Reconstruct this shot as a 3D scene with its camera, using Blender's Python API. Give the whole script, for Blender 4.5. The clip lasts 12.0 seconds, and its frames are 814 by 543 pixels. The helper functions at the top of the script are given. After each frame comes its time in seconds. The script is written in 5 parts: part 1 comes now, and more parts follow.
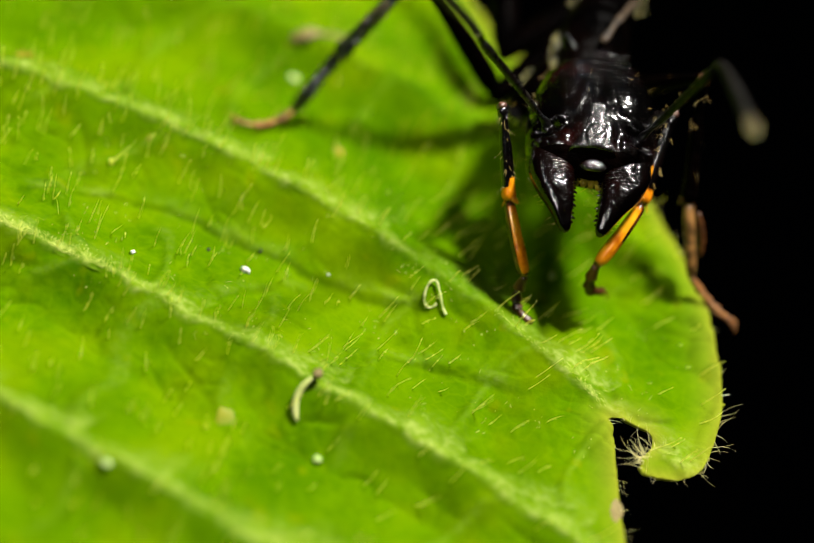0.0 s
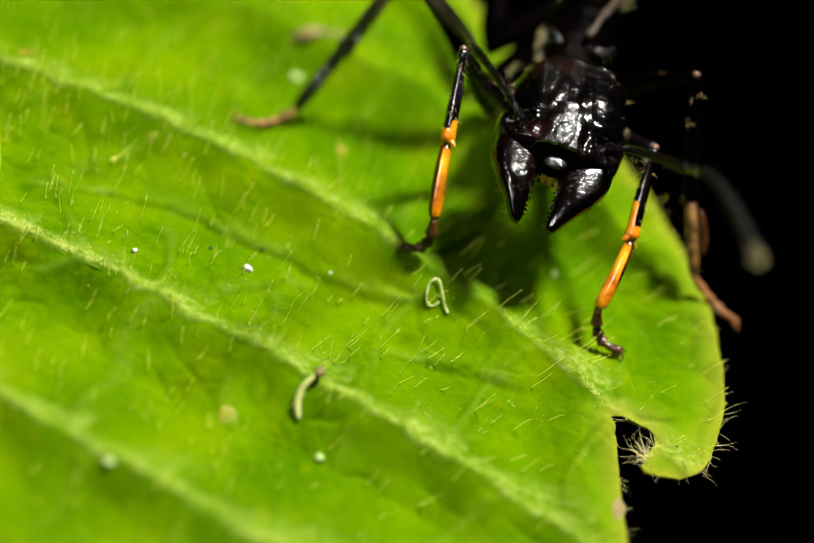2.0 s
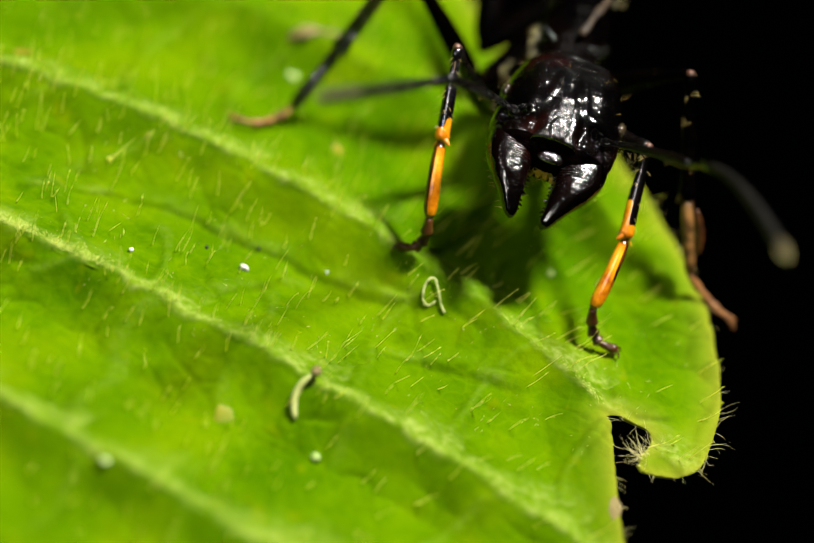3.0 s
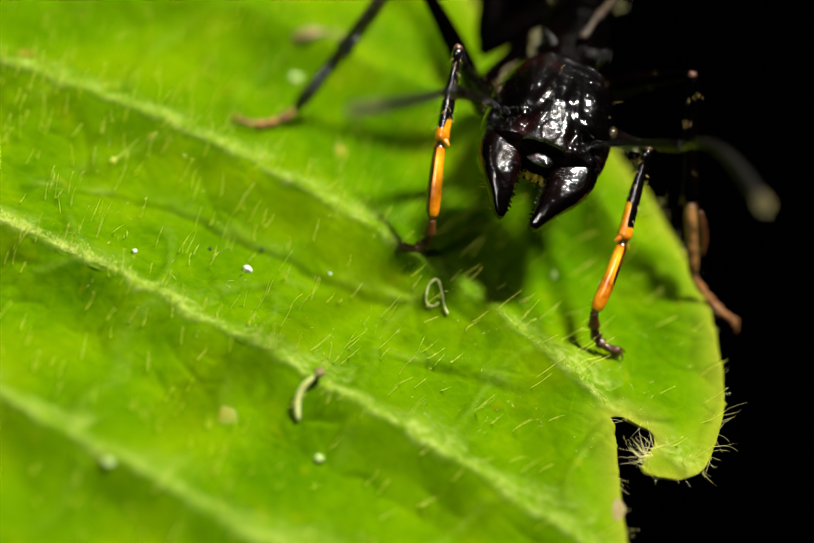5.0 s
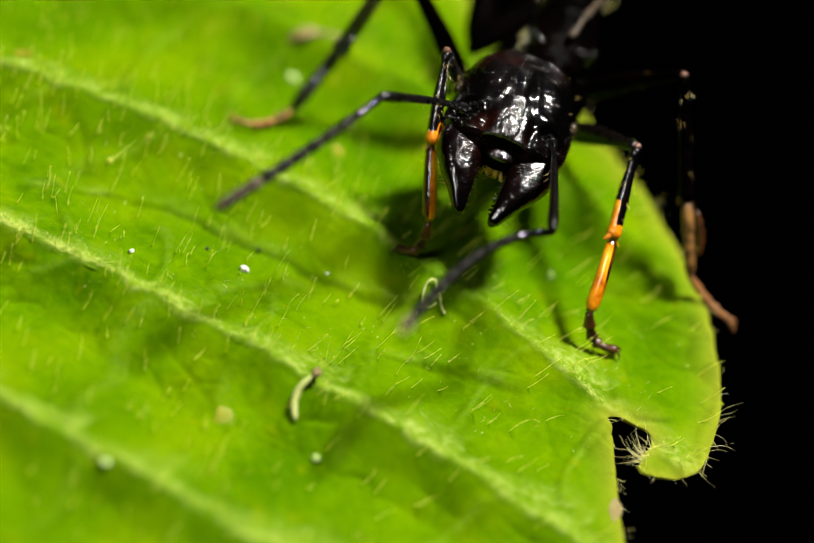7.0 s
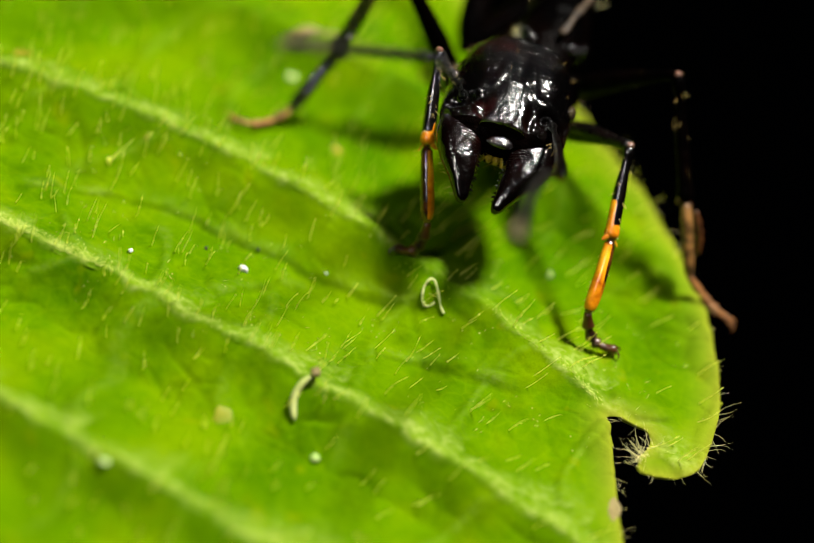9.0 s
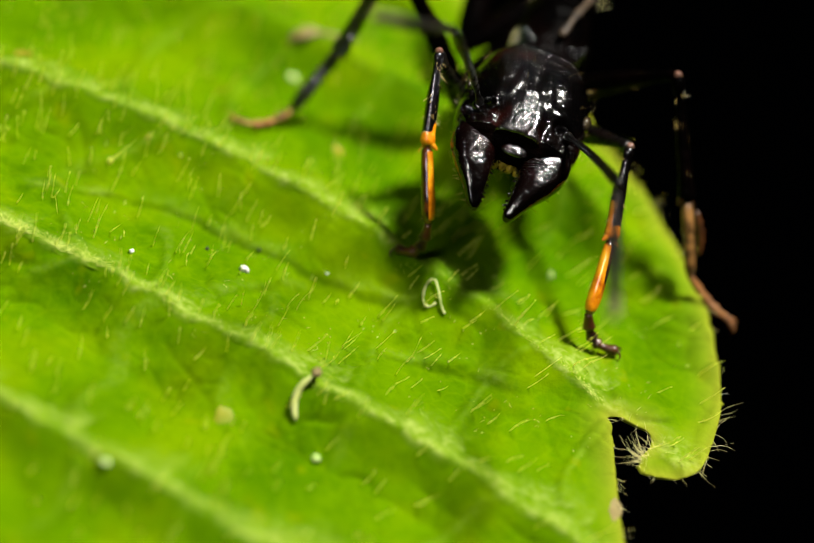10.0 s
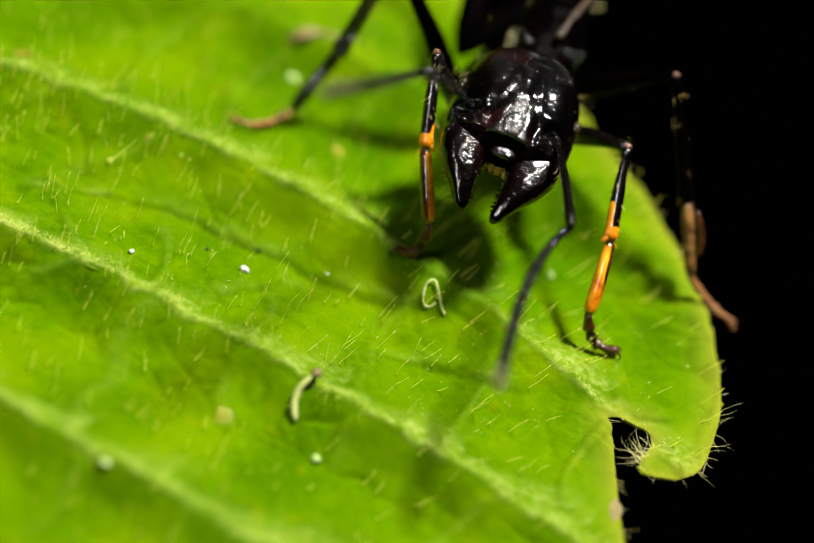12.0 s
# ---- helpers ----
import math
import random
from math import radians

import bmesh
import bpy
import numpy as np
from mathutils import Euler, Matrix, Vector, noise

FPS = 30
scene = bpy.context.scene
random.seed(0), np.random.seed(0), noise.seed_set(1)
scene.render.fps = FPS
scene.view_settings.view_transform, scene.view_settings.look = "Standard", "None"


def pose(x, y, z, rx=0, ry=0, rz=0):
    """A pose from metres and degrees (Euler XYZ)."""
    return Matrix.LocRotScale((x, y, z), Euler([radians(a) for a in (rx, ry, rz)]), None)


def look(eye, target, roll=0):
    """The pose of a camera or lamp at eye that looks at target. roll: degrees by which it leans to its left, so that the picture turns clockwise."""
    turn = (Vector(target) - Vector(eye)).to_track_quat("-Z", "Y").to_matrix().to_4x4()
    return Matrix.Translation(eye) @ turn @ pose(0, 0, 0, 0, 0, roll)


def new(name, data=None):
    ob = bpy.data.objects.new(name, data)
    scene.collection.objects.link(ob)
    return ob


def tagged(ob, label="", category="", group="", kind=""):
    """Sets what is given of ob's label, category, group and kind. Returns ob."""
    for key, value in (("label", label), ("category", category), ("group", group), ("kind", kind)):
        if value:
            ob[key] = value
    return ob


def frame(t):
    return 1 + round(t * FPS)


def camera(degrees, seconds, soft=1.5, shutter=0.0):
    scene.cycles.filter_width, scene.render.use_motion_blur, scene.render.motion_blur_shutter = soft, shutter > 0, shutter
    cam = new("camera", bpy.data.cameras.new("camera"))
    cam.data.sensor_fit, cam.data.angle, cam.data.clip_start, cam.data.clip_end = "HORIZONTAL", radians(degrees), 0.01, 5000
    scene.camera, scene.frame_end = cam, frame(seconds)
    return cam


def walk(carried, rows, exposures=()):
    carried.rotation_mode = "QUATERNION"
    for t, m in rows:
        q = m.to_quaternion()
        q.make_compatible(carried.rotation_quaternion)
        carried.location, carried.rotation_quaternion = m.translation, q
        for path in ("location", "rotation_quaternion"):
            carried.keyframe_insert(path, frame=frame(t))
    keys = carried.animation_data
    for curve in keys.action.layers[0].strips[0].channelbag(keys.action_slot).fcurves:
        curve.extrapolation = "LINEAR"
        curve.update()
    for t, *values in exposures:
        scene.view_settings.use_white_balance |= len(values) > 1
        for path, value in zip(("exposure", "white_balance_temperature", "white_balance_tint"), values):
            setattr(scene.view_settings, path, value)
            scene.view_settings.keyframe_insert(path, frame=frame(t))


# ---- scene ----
cam = camera(24.0, 12.0, soft=0.8, shutter=0.35)
cam.data.dof.use_dof = True
cam.data.dof.focus_distance = 0.0682
cam.data.dof.aperture_fstop = 20.0

MM = 0.001
EYE, AIM, LEAN = (0.0, -49.497 * MM, 49.497 * MM), (0.0, 0.0, 0.0), 20.0


def shaken(yaw, pitch):
    """The camera's pose, turned by a few hundredths of a degree as the hand shakes."""
    return look(EYE, AIM, LEAN) @ pose(0, 0, 0, pitch, yaw, 0)


walk(cam, [
    (0.0, shaken(0.015, 0.03)), (0.5, shaken(-0.05, 0.03)), (1.0, shaken(0.0, 0.0)), (1.5, shaken(0.08, 0.01)),
    (2.0, shaken(0.08, -0.02)), (2.5, shaken(0.0, -0.03)), (3.0, shaken(-0.03, -0.04)), (4.8, shaken(-0.05, -0.03)),
    (5.0, shaken(0.07, 0.0)), (5.5, shaken(0.02, 0.02)), (6.0, shaken(0.02, 0.0)), (6.5, shaken(0.0, -0.03)),
    (7.0, shaken(-0.02, 0.0)), (9.0, shaken(-0.05, -0.01)), (9.5, shaken(0.0, 0.02)), (10.0, shaken(-0.02, 0.0)),
    (10.5, shaken(0.0, 0.01)), (11.0, shaken(0.04, 0.01)), (11.5, shaken(0.0, 0.0)), (12.0, shaken(-0.02, 0.01)),
])

# ---- light: a night scene, lit by a pair of small diffused flashes held over the leaf ----
world = bpy.data.worlds.new("night")
scene.world = world
world.use_nodes = True
world.node_tree.nodes["Background"].inputs[0].default_value = (0.5, 0.6, 0.8, 1)
world.node_tree.nodes["Background"].inputs[1].default_value = 0.0003


def flash(name, eye, target, size, watts, colour):
    lamp = bpy.data.lights.new(name, "AREA")
    lamp.shape, lamp.size, lamp.energy, lamp.color = "DISK", size, watts, colour
    ob = new(name, lamp)
    ob.matrix_world = look(eye, target)
    return ob


flash("flash_diffuser", (0.032, 0.049, 0.176), (0.002, 0.003, 0.0), 0.028, 1.10, (1.0, 0.97, 0.88))
flash("flash_diffuser", (-0.058, -0.087, 0.120), (0.002, 0.003, 0.0), 0.030, 0.085, (1.0, 0.97, 0.88))
scene.view_settings.exposure = 0.0


# ---- materials ----
def shader(name, build):
    mat = bpy.data.materials.new(name)
    mat.use_nodes = True
    tree = mat.node_tree
    tree.nodes.clear()
    out = tree.nodes.new("ShaderNodeOutputMaterial")
    tree.links.new(build(tree), out.inputs["Surface"])
    return mat


def node(tree, kind, **values):
    n = tree.nodes.new(kind)
    for key, value in values.items():
        key = key.replace("_", " ")
        for socket in n.inputs:
            if socket.name == key:
                if isinstance(value, bpy.types.NodeSocket):
                    tree.links.new(value, socket)
                else:
                    socket.default_value = value
                break
    return n


def ramp(tree, fac, *stops):
    n = tree.nodes.new("ShaderNodeValToRGB")
    tree.links.new(fac, n.inputs[0])
    e = n.color_ramp.elements
    while len(e) < len(stops):
        e.new(0.5)
    for el, (at, colour) in zip(e, stops):
        el.position, el.color = at, (*colour, 1) if len(colour) == 3 else colour
    return n.outputs[0]


def mix(tree, fac, a, b, mode="MIX"):
    n = tree.nodes.new("ShaderNodeMix")
    n.data_type, n.blend_type = "RGBA", mode
    for socket, value in ((n.inputs[0], fac), (n.inputs[6], a), (n.inputs[7], b)):
        if isinstance(value, bpy.types.NodeSocket):
            tree.links.new(value, socket)
        else:
            socket.default_value = value if not isinstance(value, tuple) else (*value, 1)
    return n.outputs[2]


def grain(tree, scale, detail=3.0, rough=0.55, stretch=None):
    coords = tree.nodes.new("ShaderNodeTexCoord").outputs["Object"]
    if stretch:
        m = tree.nodes.new("ShaderNodeMapping")
        m.inputs["Scale"].default_value = stretch
        tree.links.new(coords, m.inputs[0])
        coords = m.outputs[0]
    return node(tree, "ShaderNodeTexNoise", Vector=coords, Scale=scale, Detail=detail, Roughness=rough).outputs[0]


def cells(tree, scale, feature="F1"):
    n = node(tree, "ShaderNodeTexVoronoi", Vector=tree.nodes.new("ShaderNodeTexCoord").outputs["Object"], Scale=scale)
    n.feature = feature
    return n.outputs[0]


def bumped(tree, height, depth, strength=1.0, below=None):
    n = node(tree, "ShaderNodeBump", Height=height, Distance=depth, Strength=strength)
    if below is not None:
        tree.links.new(below, n.inputs["Normal"])
    return n.outputs[0]


def leaf_surface(tree):
    vein = tree.nodes.new("ShaderNodeAttribute")
    vein.attribute_name = "vein"
    rim = tree.nodes.new("ShaderNodeAttribute")
    rim.attribute_name = "rim"
    blotch = ramp(tree, grain(tree, 230, 4), (0.38, (0.030, 0.104, 0.0001)), (0.50, (0.072, 0.170, 0.0002)), (0.62, (0.138, 0.228, 0.0003)))
    fine = grain(tree, 2600, 3, 0.6)
    blotch = mix(tree, 0.35, blotch, ramp(tree, fine, (0.3, (0.045, 0.125, 0.0001)), (0.7, (0.120, 0.220, 0.0003))))
    blotch = mix(tree, ramp(tree, grain(tree, 75, 3), (0.40, (0.0, 0.0, 0.0)), (0.66, (0.40, 0.40, 0.40))), blotch, (0.108, 0.200, 0.0002))
    net = ramp(tree, cells(tree, 1150, "DISTANCE_TO_EDGE"), (0.0, (0.5, 0.5, 0.5)), (0.09, (0.0, 0.0, 0.0)))
    blotch = mix(tree, mix(tree, 1.0, net, (0.28, 0.28, 0.28), "MULTIPLY"), blotch, (0.15, 0.25, 0.0005))
    speck = ramp(tree, grain(tree, 700, 2), (0.66, (0, 0, 0)), (0.72, (0.3, 0.3, 0.3)))
    blotch = mix(tree, speck, blotch, (0.19, 0.225, 0.0006))
    crumbs = ramp(tree, grain(tree, 3200, 4, 0.7), (0.42, (0, 0, 0)), (0.62, (1, 1, 1)))
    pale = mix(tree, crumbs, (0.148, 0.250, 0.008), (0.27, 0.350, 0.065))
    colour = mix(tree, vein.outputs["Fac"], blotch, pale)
    colour = mix(tree, rim.outputs["Fac"], colour, (0.24, 0.26, 0.02))
    height = mix(tree, 0.5, grain(tree, 900, 4), crumbs)
    normal = bumped(tree, cells(tree, 2600), 0.00002, 0.15, bumped(tree, height, 0.00006, 0.3))
    shell = node(tree, "ShaderNodeBsdfPrincipled", Base_Color=colour, Roughness=0.48, Normal=normal)
    shell.inputs["Specular IOR Level"].default_value = 0.0
    thin = node(tree, "ShaderNodeBsdfTranslucent", Color=mix(tree, 1.0, colour, (1.0, 1.0, 0.5), "MULTIPLY"))
    both = node(tree, "ShaderNodeMixShader")
    both.inputs[0].default_value = 0.22
    tree.links.new(shell.outputs[0], both.inputs[1])
    tree.links.new(thin.outputs[0], both.inputs[2])
    return both.outputs[0]


def plain(dark, light, scale, rough, depth=0.00003, gloss=0.4, fine=4000.0, metal=0.0):
    def build(tree):
        colour = ramp(tree, grain(tree, scale, 4), (0.35, dark), (0.65, light))
        normal = bumped(tree, grain(tree, fine, 3), depth, 0.6)
        roughness = node(tree, "ShaderNodeMapRange", Value=grain(tree, scale * 2.3, 2), To_Min=rough * 0.8, To_Max=min(1.0, rough * 1.25))
        n = node(tree, "ShaderNodeBsdfPrincipled", Base_Color=colour, Roughness=roughness.outputs[0], Normal=normal)
        n.inputs["Specular IOR Level"].default_value = gloss
        return n.outputs[0]
    return build


def chitin(pit_size, pit_depth, swell):
    """Black, polished cuticle, pitted or smooth, with a dark red cast in places."""
    def build(tree):
        colour = ramp(tree, grain(tree, 420, 3), (0.46, (0.0003, 0.0002, 0.0002)), (0.58, (0.0015, 0.0005, 0.0003)), (0.76, (0.014, 0.002, 0.0012)))
        pits = ramp(tree, cells(tree, pit_size), (0.0, (0, 0, 0)), (0.27, (1, 1, 1)))
        where = ramp(tree, grain(tree, 600, 2), (0.40, (0.15, 0.15, 0.15)), (0.60, (1, 1, 1)))
        pits = mix(tree, where, (1.0, 1.0, 1.0), pits)
        wrinkle = bumped(tree, grain(tree, 2600, 4, 0.6), swell * 1.3, 0.6, bumped(tree, pits, pit_depth, 0.75))
        normal = bumped(tree, grain(tree, 900, 3), swell * 1.5, 0.6, wrinkle)
        rough = node(tree, "ShaderNodeMapRange", Value=grain(tree, 1300, 3), To_Min=0.08, To_Max=0.22)
        n = node(tree, "ShaderNodeBsdfPrincipled", Base_Color=colour, Roughness=rough.outputs[0], Normal=normal)
        n.inputs["Specular IOR Level"].default_value = 0.75
        return n.outputs[0]
    return build


def granular_chitin(rough, cell, depth, shine):
    """Black cuticle with a fine grainy sculpture that spreads its highlights."""
    def build(tree):
        colour = ramp(tree, grain(tree, 420, 3), (0.46, (0.0004, 0.0002, 0.0002)), (0.62, (0.002, 0.0006, 0.0004)), (0.76, (0.012, 0.002, 0.001)))
        net = ramp(tree, cells(tree, cell, "DISTANCE_TO_EDGE"), (0.0, (0, 0, 0)), (0.22, (1, 1, 1)))
        normal = bumped(tree, grain(tree, cell * 0.35, 3), depth * 1.6, 0.7, bumped(tree, net, depth, 0.8))
        vary = node(tree, "ShaderNodeMapRange", Value=grain(tree, cell * 0.5, 3), To_Min=rough * 0.65, To_Max=rough * 1.35)
        n = node(tree, "ShaderNodeBsdfPrincipled", Base_Color=colour, Roughness=vary.outputs[0], Normal=normal)
        n.inputs["Specular IOR Level"].default_value = shine
        return n.outputs[0]
    return build


def ridged_chitin(tree):
    """Polished black cuticle, crossed by fine ridges."""
    colour = ramp(tree, grain(tree, 420, 3), (0.46, (0.0004, 0.0002, 0.0002)), (0.62, (0.002, 0.0005, 0.0004)), (0.76, (0.010, 0.0016, 0.001)))
    at = tree.nodes.new("ShaderNodeTexCoord")
    wave = tree.nodes.new("ShaderNodeTexWave")
    wave.bands_direction = "Y"
    for name, value in (("Scale", 2700), ("Distortion", 9.0), ("Detail", 2.0), ("Detail Scale", 0.8)):
        wave.inputs[name].default_value = value
    tree.links.new(at.outputs["Object"], wave.inputs["Vector"])
    where = ramp(tree, grain(tree, 500, 2), (0.46, (0.0, 0.0, 0.0)), (0.62, (1, 1, 1)))
    ridges = mix(tree, where, (1.0, 1.0, 1.0), wave.outputs["Color"])
    normal = bumped(tree, grain(tree, 1500, 4), 0.00016, 0.6, bumped(tree, ridges, 0.000025, 0.8))
    rough = node(tree, "ShaderNodeMapRange", Value=grain(tree, 1300, 3), To_Min=0.09, To_Max=0.22)
    n = node(tree, "ShaderNodeBsdfPrincipled", Base_Color=colour, Roughness=rough.outputs[0], Normal=normal)
    n.inputs["Specular IOR Level"].default_value = 0.5
    return n.outputs[0]


def banded_chitin(tree):
    """Black cuticle that turns orange, and in places brown, where the limb is so marked."""
    marks = []
    for name in ("warm", "dusk"):
        mark = tree.nodes.new("ShaderNodeAttribute")
        mark.attribute_name = name
        spread = node(tree, "ShaderNodeMath")
        spread.operation = "MULTIPLY_ADD"
        tree.links.new(grain(tree, 1700, 4), spread.inputs[0])
        spread.inputs[1].default_value = 0.7
        tree.links.new(mark.outputs["Fac"], spread.inputs[2])
        marks.append(ramp(tree, spread.outputs[0], (0.74, (0, 0, 0)), (0.94, (1, 1, 1))))
    black = ramp(tree, grain(tree, 420, 3), (0.46, (0.0006, 0.0003, 0.0003)), (0.70, (0.004, 0.001, 0.0006)))
    flame = ramp(tree, grain(tree, 1300, 4), (0.32, (0.30, 0.060, 0.001)), (0.50, (0.62, 0.20, 0.003)), (0.68, (0.84, 0.40, 0.010)))
    flame = mix(tree, marks[1], flame, ramp(tree, grain(tree, 2200, 3), (0.4, (0.018, 0.005, 0.001)), (0.65, (0.085, 0.024, 0.003))))
    colour = mix(tree, marks[0], black, flame)
    net = ramp(tree, cells(tree, 7000, "DISTANCE_TO_EDGE"), (0.0, (0, 0, 0)), (0.22, (1, 1, 1)))
    normal = bumped(tree, grain(tree, 2500, 3), 0.00002, 0.6, bumped(tree, net, 0.000004, 0.6))
    n = node(tree, "ShaderNodeBsdfPrincipled", Base_Color=colour, Roughness=0.20, Normal=normal)
    n.inputs["Specular IOR Level"].default_value = 0.9
    return n.outputs[0]


def dull_shaded_chitin(tree):
    """Black, finely wrinkled cuticle, shine nearly removed to make shaded parts dark."""
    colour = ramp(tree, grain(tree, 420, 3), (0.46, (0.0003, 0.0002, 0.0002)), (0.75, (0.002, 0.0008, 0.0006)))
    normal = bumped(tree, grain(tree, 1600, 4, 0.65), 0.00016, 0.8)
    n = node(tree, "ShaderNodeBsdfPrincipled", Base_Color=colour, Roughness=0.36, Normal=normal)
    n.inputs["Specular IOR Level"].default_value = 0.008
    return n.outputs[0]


LEAF = shader("leaf_blade", leaf_surface)
VEIN = shader("leaf_vein", plain((0.07, 0.16, 0.001), (0.14, 0.24, 0.008), 2600, 0.5, 0.00006, 0.05, 3500))


def glassy_hair(colour):
    def build(tree):
        tone = mix(tree, grain(tree, 900, 2), colour, tuple(min(1.0, c * 1.15) for c in colour))
        a, b = node(tree, "ShaderNodeBsdfDiffuse", Color=tone), node(tree, "ShaderNodeBsdfTranslucent", Color=tone)
        both = node(tree, "ShaderNodeMixShader")
        both.inputs[0].default_value = 0.5
        tree.links.new(a.outputs[0], both.inputs[1])
        tree.links.new(b.outputs[0], both.inputs[2])
        shine = node(tree, "ShaderNodeBsdfGlossy", Roughness=0.28)
        all_ = node(tree, "ShaderNodeMixShader")
        all_.inputs[0].default_value = 0.07
        tree.links.new(both.outputs[0], all_.inputs[1])
        tree.links.new(shine.outputs[0], all_.inputs[2])
        return all_.outputs[0]
    return build


HAIR = shader("leaf_hair", glassy_hair((0.99, 0.97, 0.20)))
FUZZ = shader("pale_fuzz", glassy_hair((0.92, 0.84, 0.44)))
BLACK = shader("black_chitin", chitin(7000, 0.00002, 0.00007))
GROOVED = shader("grooved_black_chitin", ridged_chitin)
GRANULAR = shader("granular_black_chitin", granular_chitin(0.22, 13000, 0.000009, 1.0))
STREAKED = shader("streaked_black_chitin", granular_chitin(0.28, 7000, 0.000008, 0.6))
SHADED_SCAPE = shader("shaded_scape_chitin", granular_chitin(0.30, 7000, 0.000008, 0.18))
SATIN = shader("satin_black_chitin", granular_chitin(0.22, 2600, 0.00014, 1.0))
PITTED = shader("pitted_black_chitin", chitin(6800, 0.00005, 0.00003))
BANDED = shader("banded_chitin", banded_chitin)
BRISTLE = shader("golden_bristle", glassy_hair((0.72, 0.55, 0.20)))
JOINT = shader("pinkish_joint", plain((0.012, 0.005, 0.003), (0.20, 0.085, 0.055), 2600, 0.35, 0.00003, 0.5))
PALP = shader("yellow_palps", plain((0.20, 0.13, 0.004), (0.50, 0.36, 0.012), 1500, 0.5, 0.00004))
DOWN_SHEEN = shader("pale_down_sheen", plain((0.02, 0.018, 0.010), (0.08, 0.072, 0.042), 1800, 0.6, 0.00008, 0.3, 5000))
DULL_SHADED = shader("dull_shaded_black_chitin", dull_shaded_chitin)
ORANGE = shader("orange_chitin", plain((0.30, 0.06, 0.001), (0.80, 0.36, 0.008), 1300, 0.30, 0.00006, 0.45))
BROWN = shader("brown_chitin", plain((0.008, 0.0025, 0.001), (0.085, 0.028, 0.006), 1600, 0.30, 0.00003, 0.5))
TAN = shader("tan_chitin", plain((0.07, 0.022, 0.006), (0.34, 0.145, 0.04), 1900, 0.42, 0.00006, 0.4))
DUSKY = shader("dusky_unlit_chitin", plain((0.0012, 0.0009, 0.0007), (0.005, 0.0037, 0.0027), 2200, 0.48, 0.00008, 0.12))
GREY = shader("grey_down_sheen_chitin", plain((0.010, 0.007, 0.005), (0.064, 0.042, 0.025), 2200, 0.5, 0.00008, 0.25))
UMBER = shader("umber_chitin", plain((0.018, 0.008, 0.002), (0.24, 0.115, 0.032), 2900, 0.4, 0.00006, 0.35))
EYES = shader("eye_facets", plain((0.008, 0.006, 0.003), (0.03, 0.022, 0.010), 2500, 0.15, 0.00002, 0.7, 9000))
WHITE = shader("chalky_white", plain((0.50, 0.50, 0.42), (0.72, 0.72, 0.64), 1500, 0.6, 0.00006))
GRAIN = shader("pale_green_grain", plain((0.20, 0.30, 0.06), (0.32, 0.42, 0.13), 1200, 0.5, 0.00005))
CRUMB = shader("chalky_crumbs", plain((0.32, 0.40, 0.04), (0.60, 0.64, 0.16), 1500, 0.5, 0.00004))
STRAW = shader("straw_fibre", plain((0.33, 0.37, 0.10), (0.54, 0.56, 0.22), 1200, 0.5, 0.00005))
DRY = shader("dry_brown", plain((0.10, 0.075, 0.02), (0.19, 0.15, 0.05), 900, 0.7, 0.00008))
SOOT = shader("black_grain", plain((0.006, 0.008, 0.006), (0.02, 0.022, 0.016), 1500, 0.6, 0.00004))
YELLOW = shader("yellow_scar", plain((0.13, 0.18, 0.002), (0.21, 0.21, 0.005), 900, 0.5, 0.00004))
RUST = shader("rust_scar", plain((0.14, 0.15, 0.003), (0.24, 0.17, 0.012), 900, 0.5, 0.00004))


# ---- mesh tools (all lengths in millimetres, scaled when the mesh is made) ----
def part(name, shape, material, parent=None, label=""):
    """One mesh object from (vertices in mm, faces) or (vertices, faces, face materials)."""
    verts, faces = shape[0], shape[1]
    data = bpy.data.meshes.new(name)
    data.from_pydata([tuple(float(c) * MM for c in v) for v in verts], [], [tuple(int(i) for i in f) for f in faces])
    for m in material if isinstance(material, (list, tuple)) else [material]:
        data.materials.append(m)
    if len(shape) > 2:
        data.polygons.foreach_set("material_index", [int(i) for i in shape[2]])
    data.polygons.foreach_set("use_smooth", [True] * len(data.polygons))
    data.update()
    ob = new(name, data)
    if parent is not None:
        ob.parent = parent
    if label:
        tagged(ob, label)
    return ob


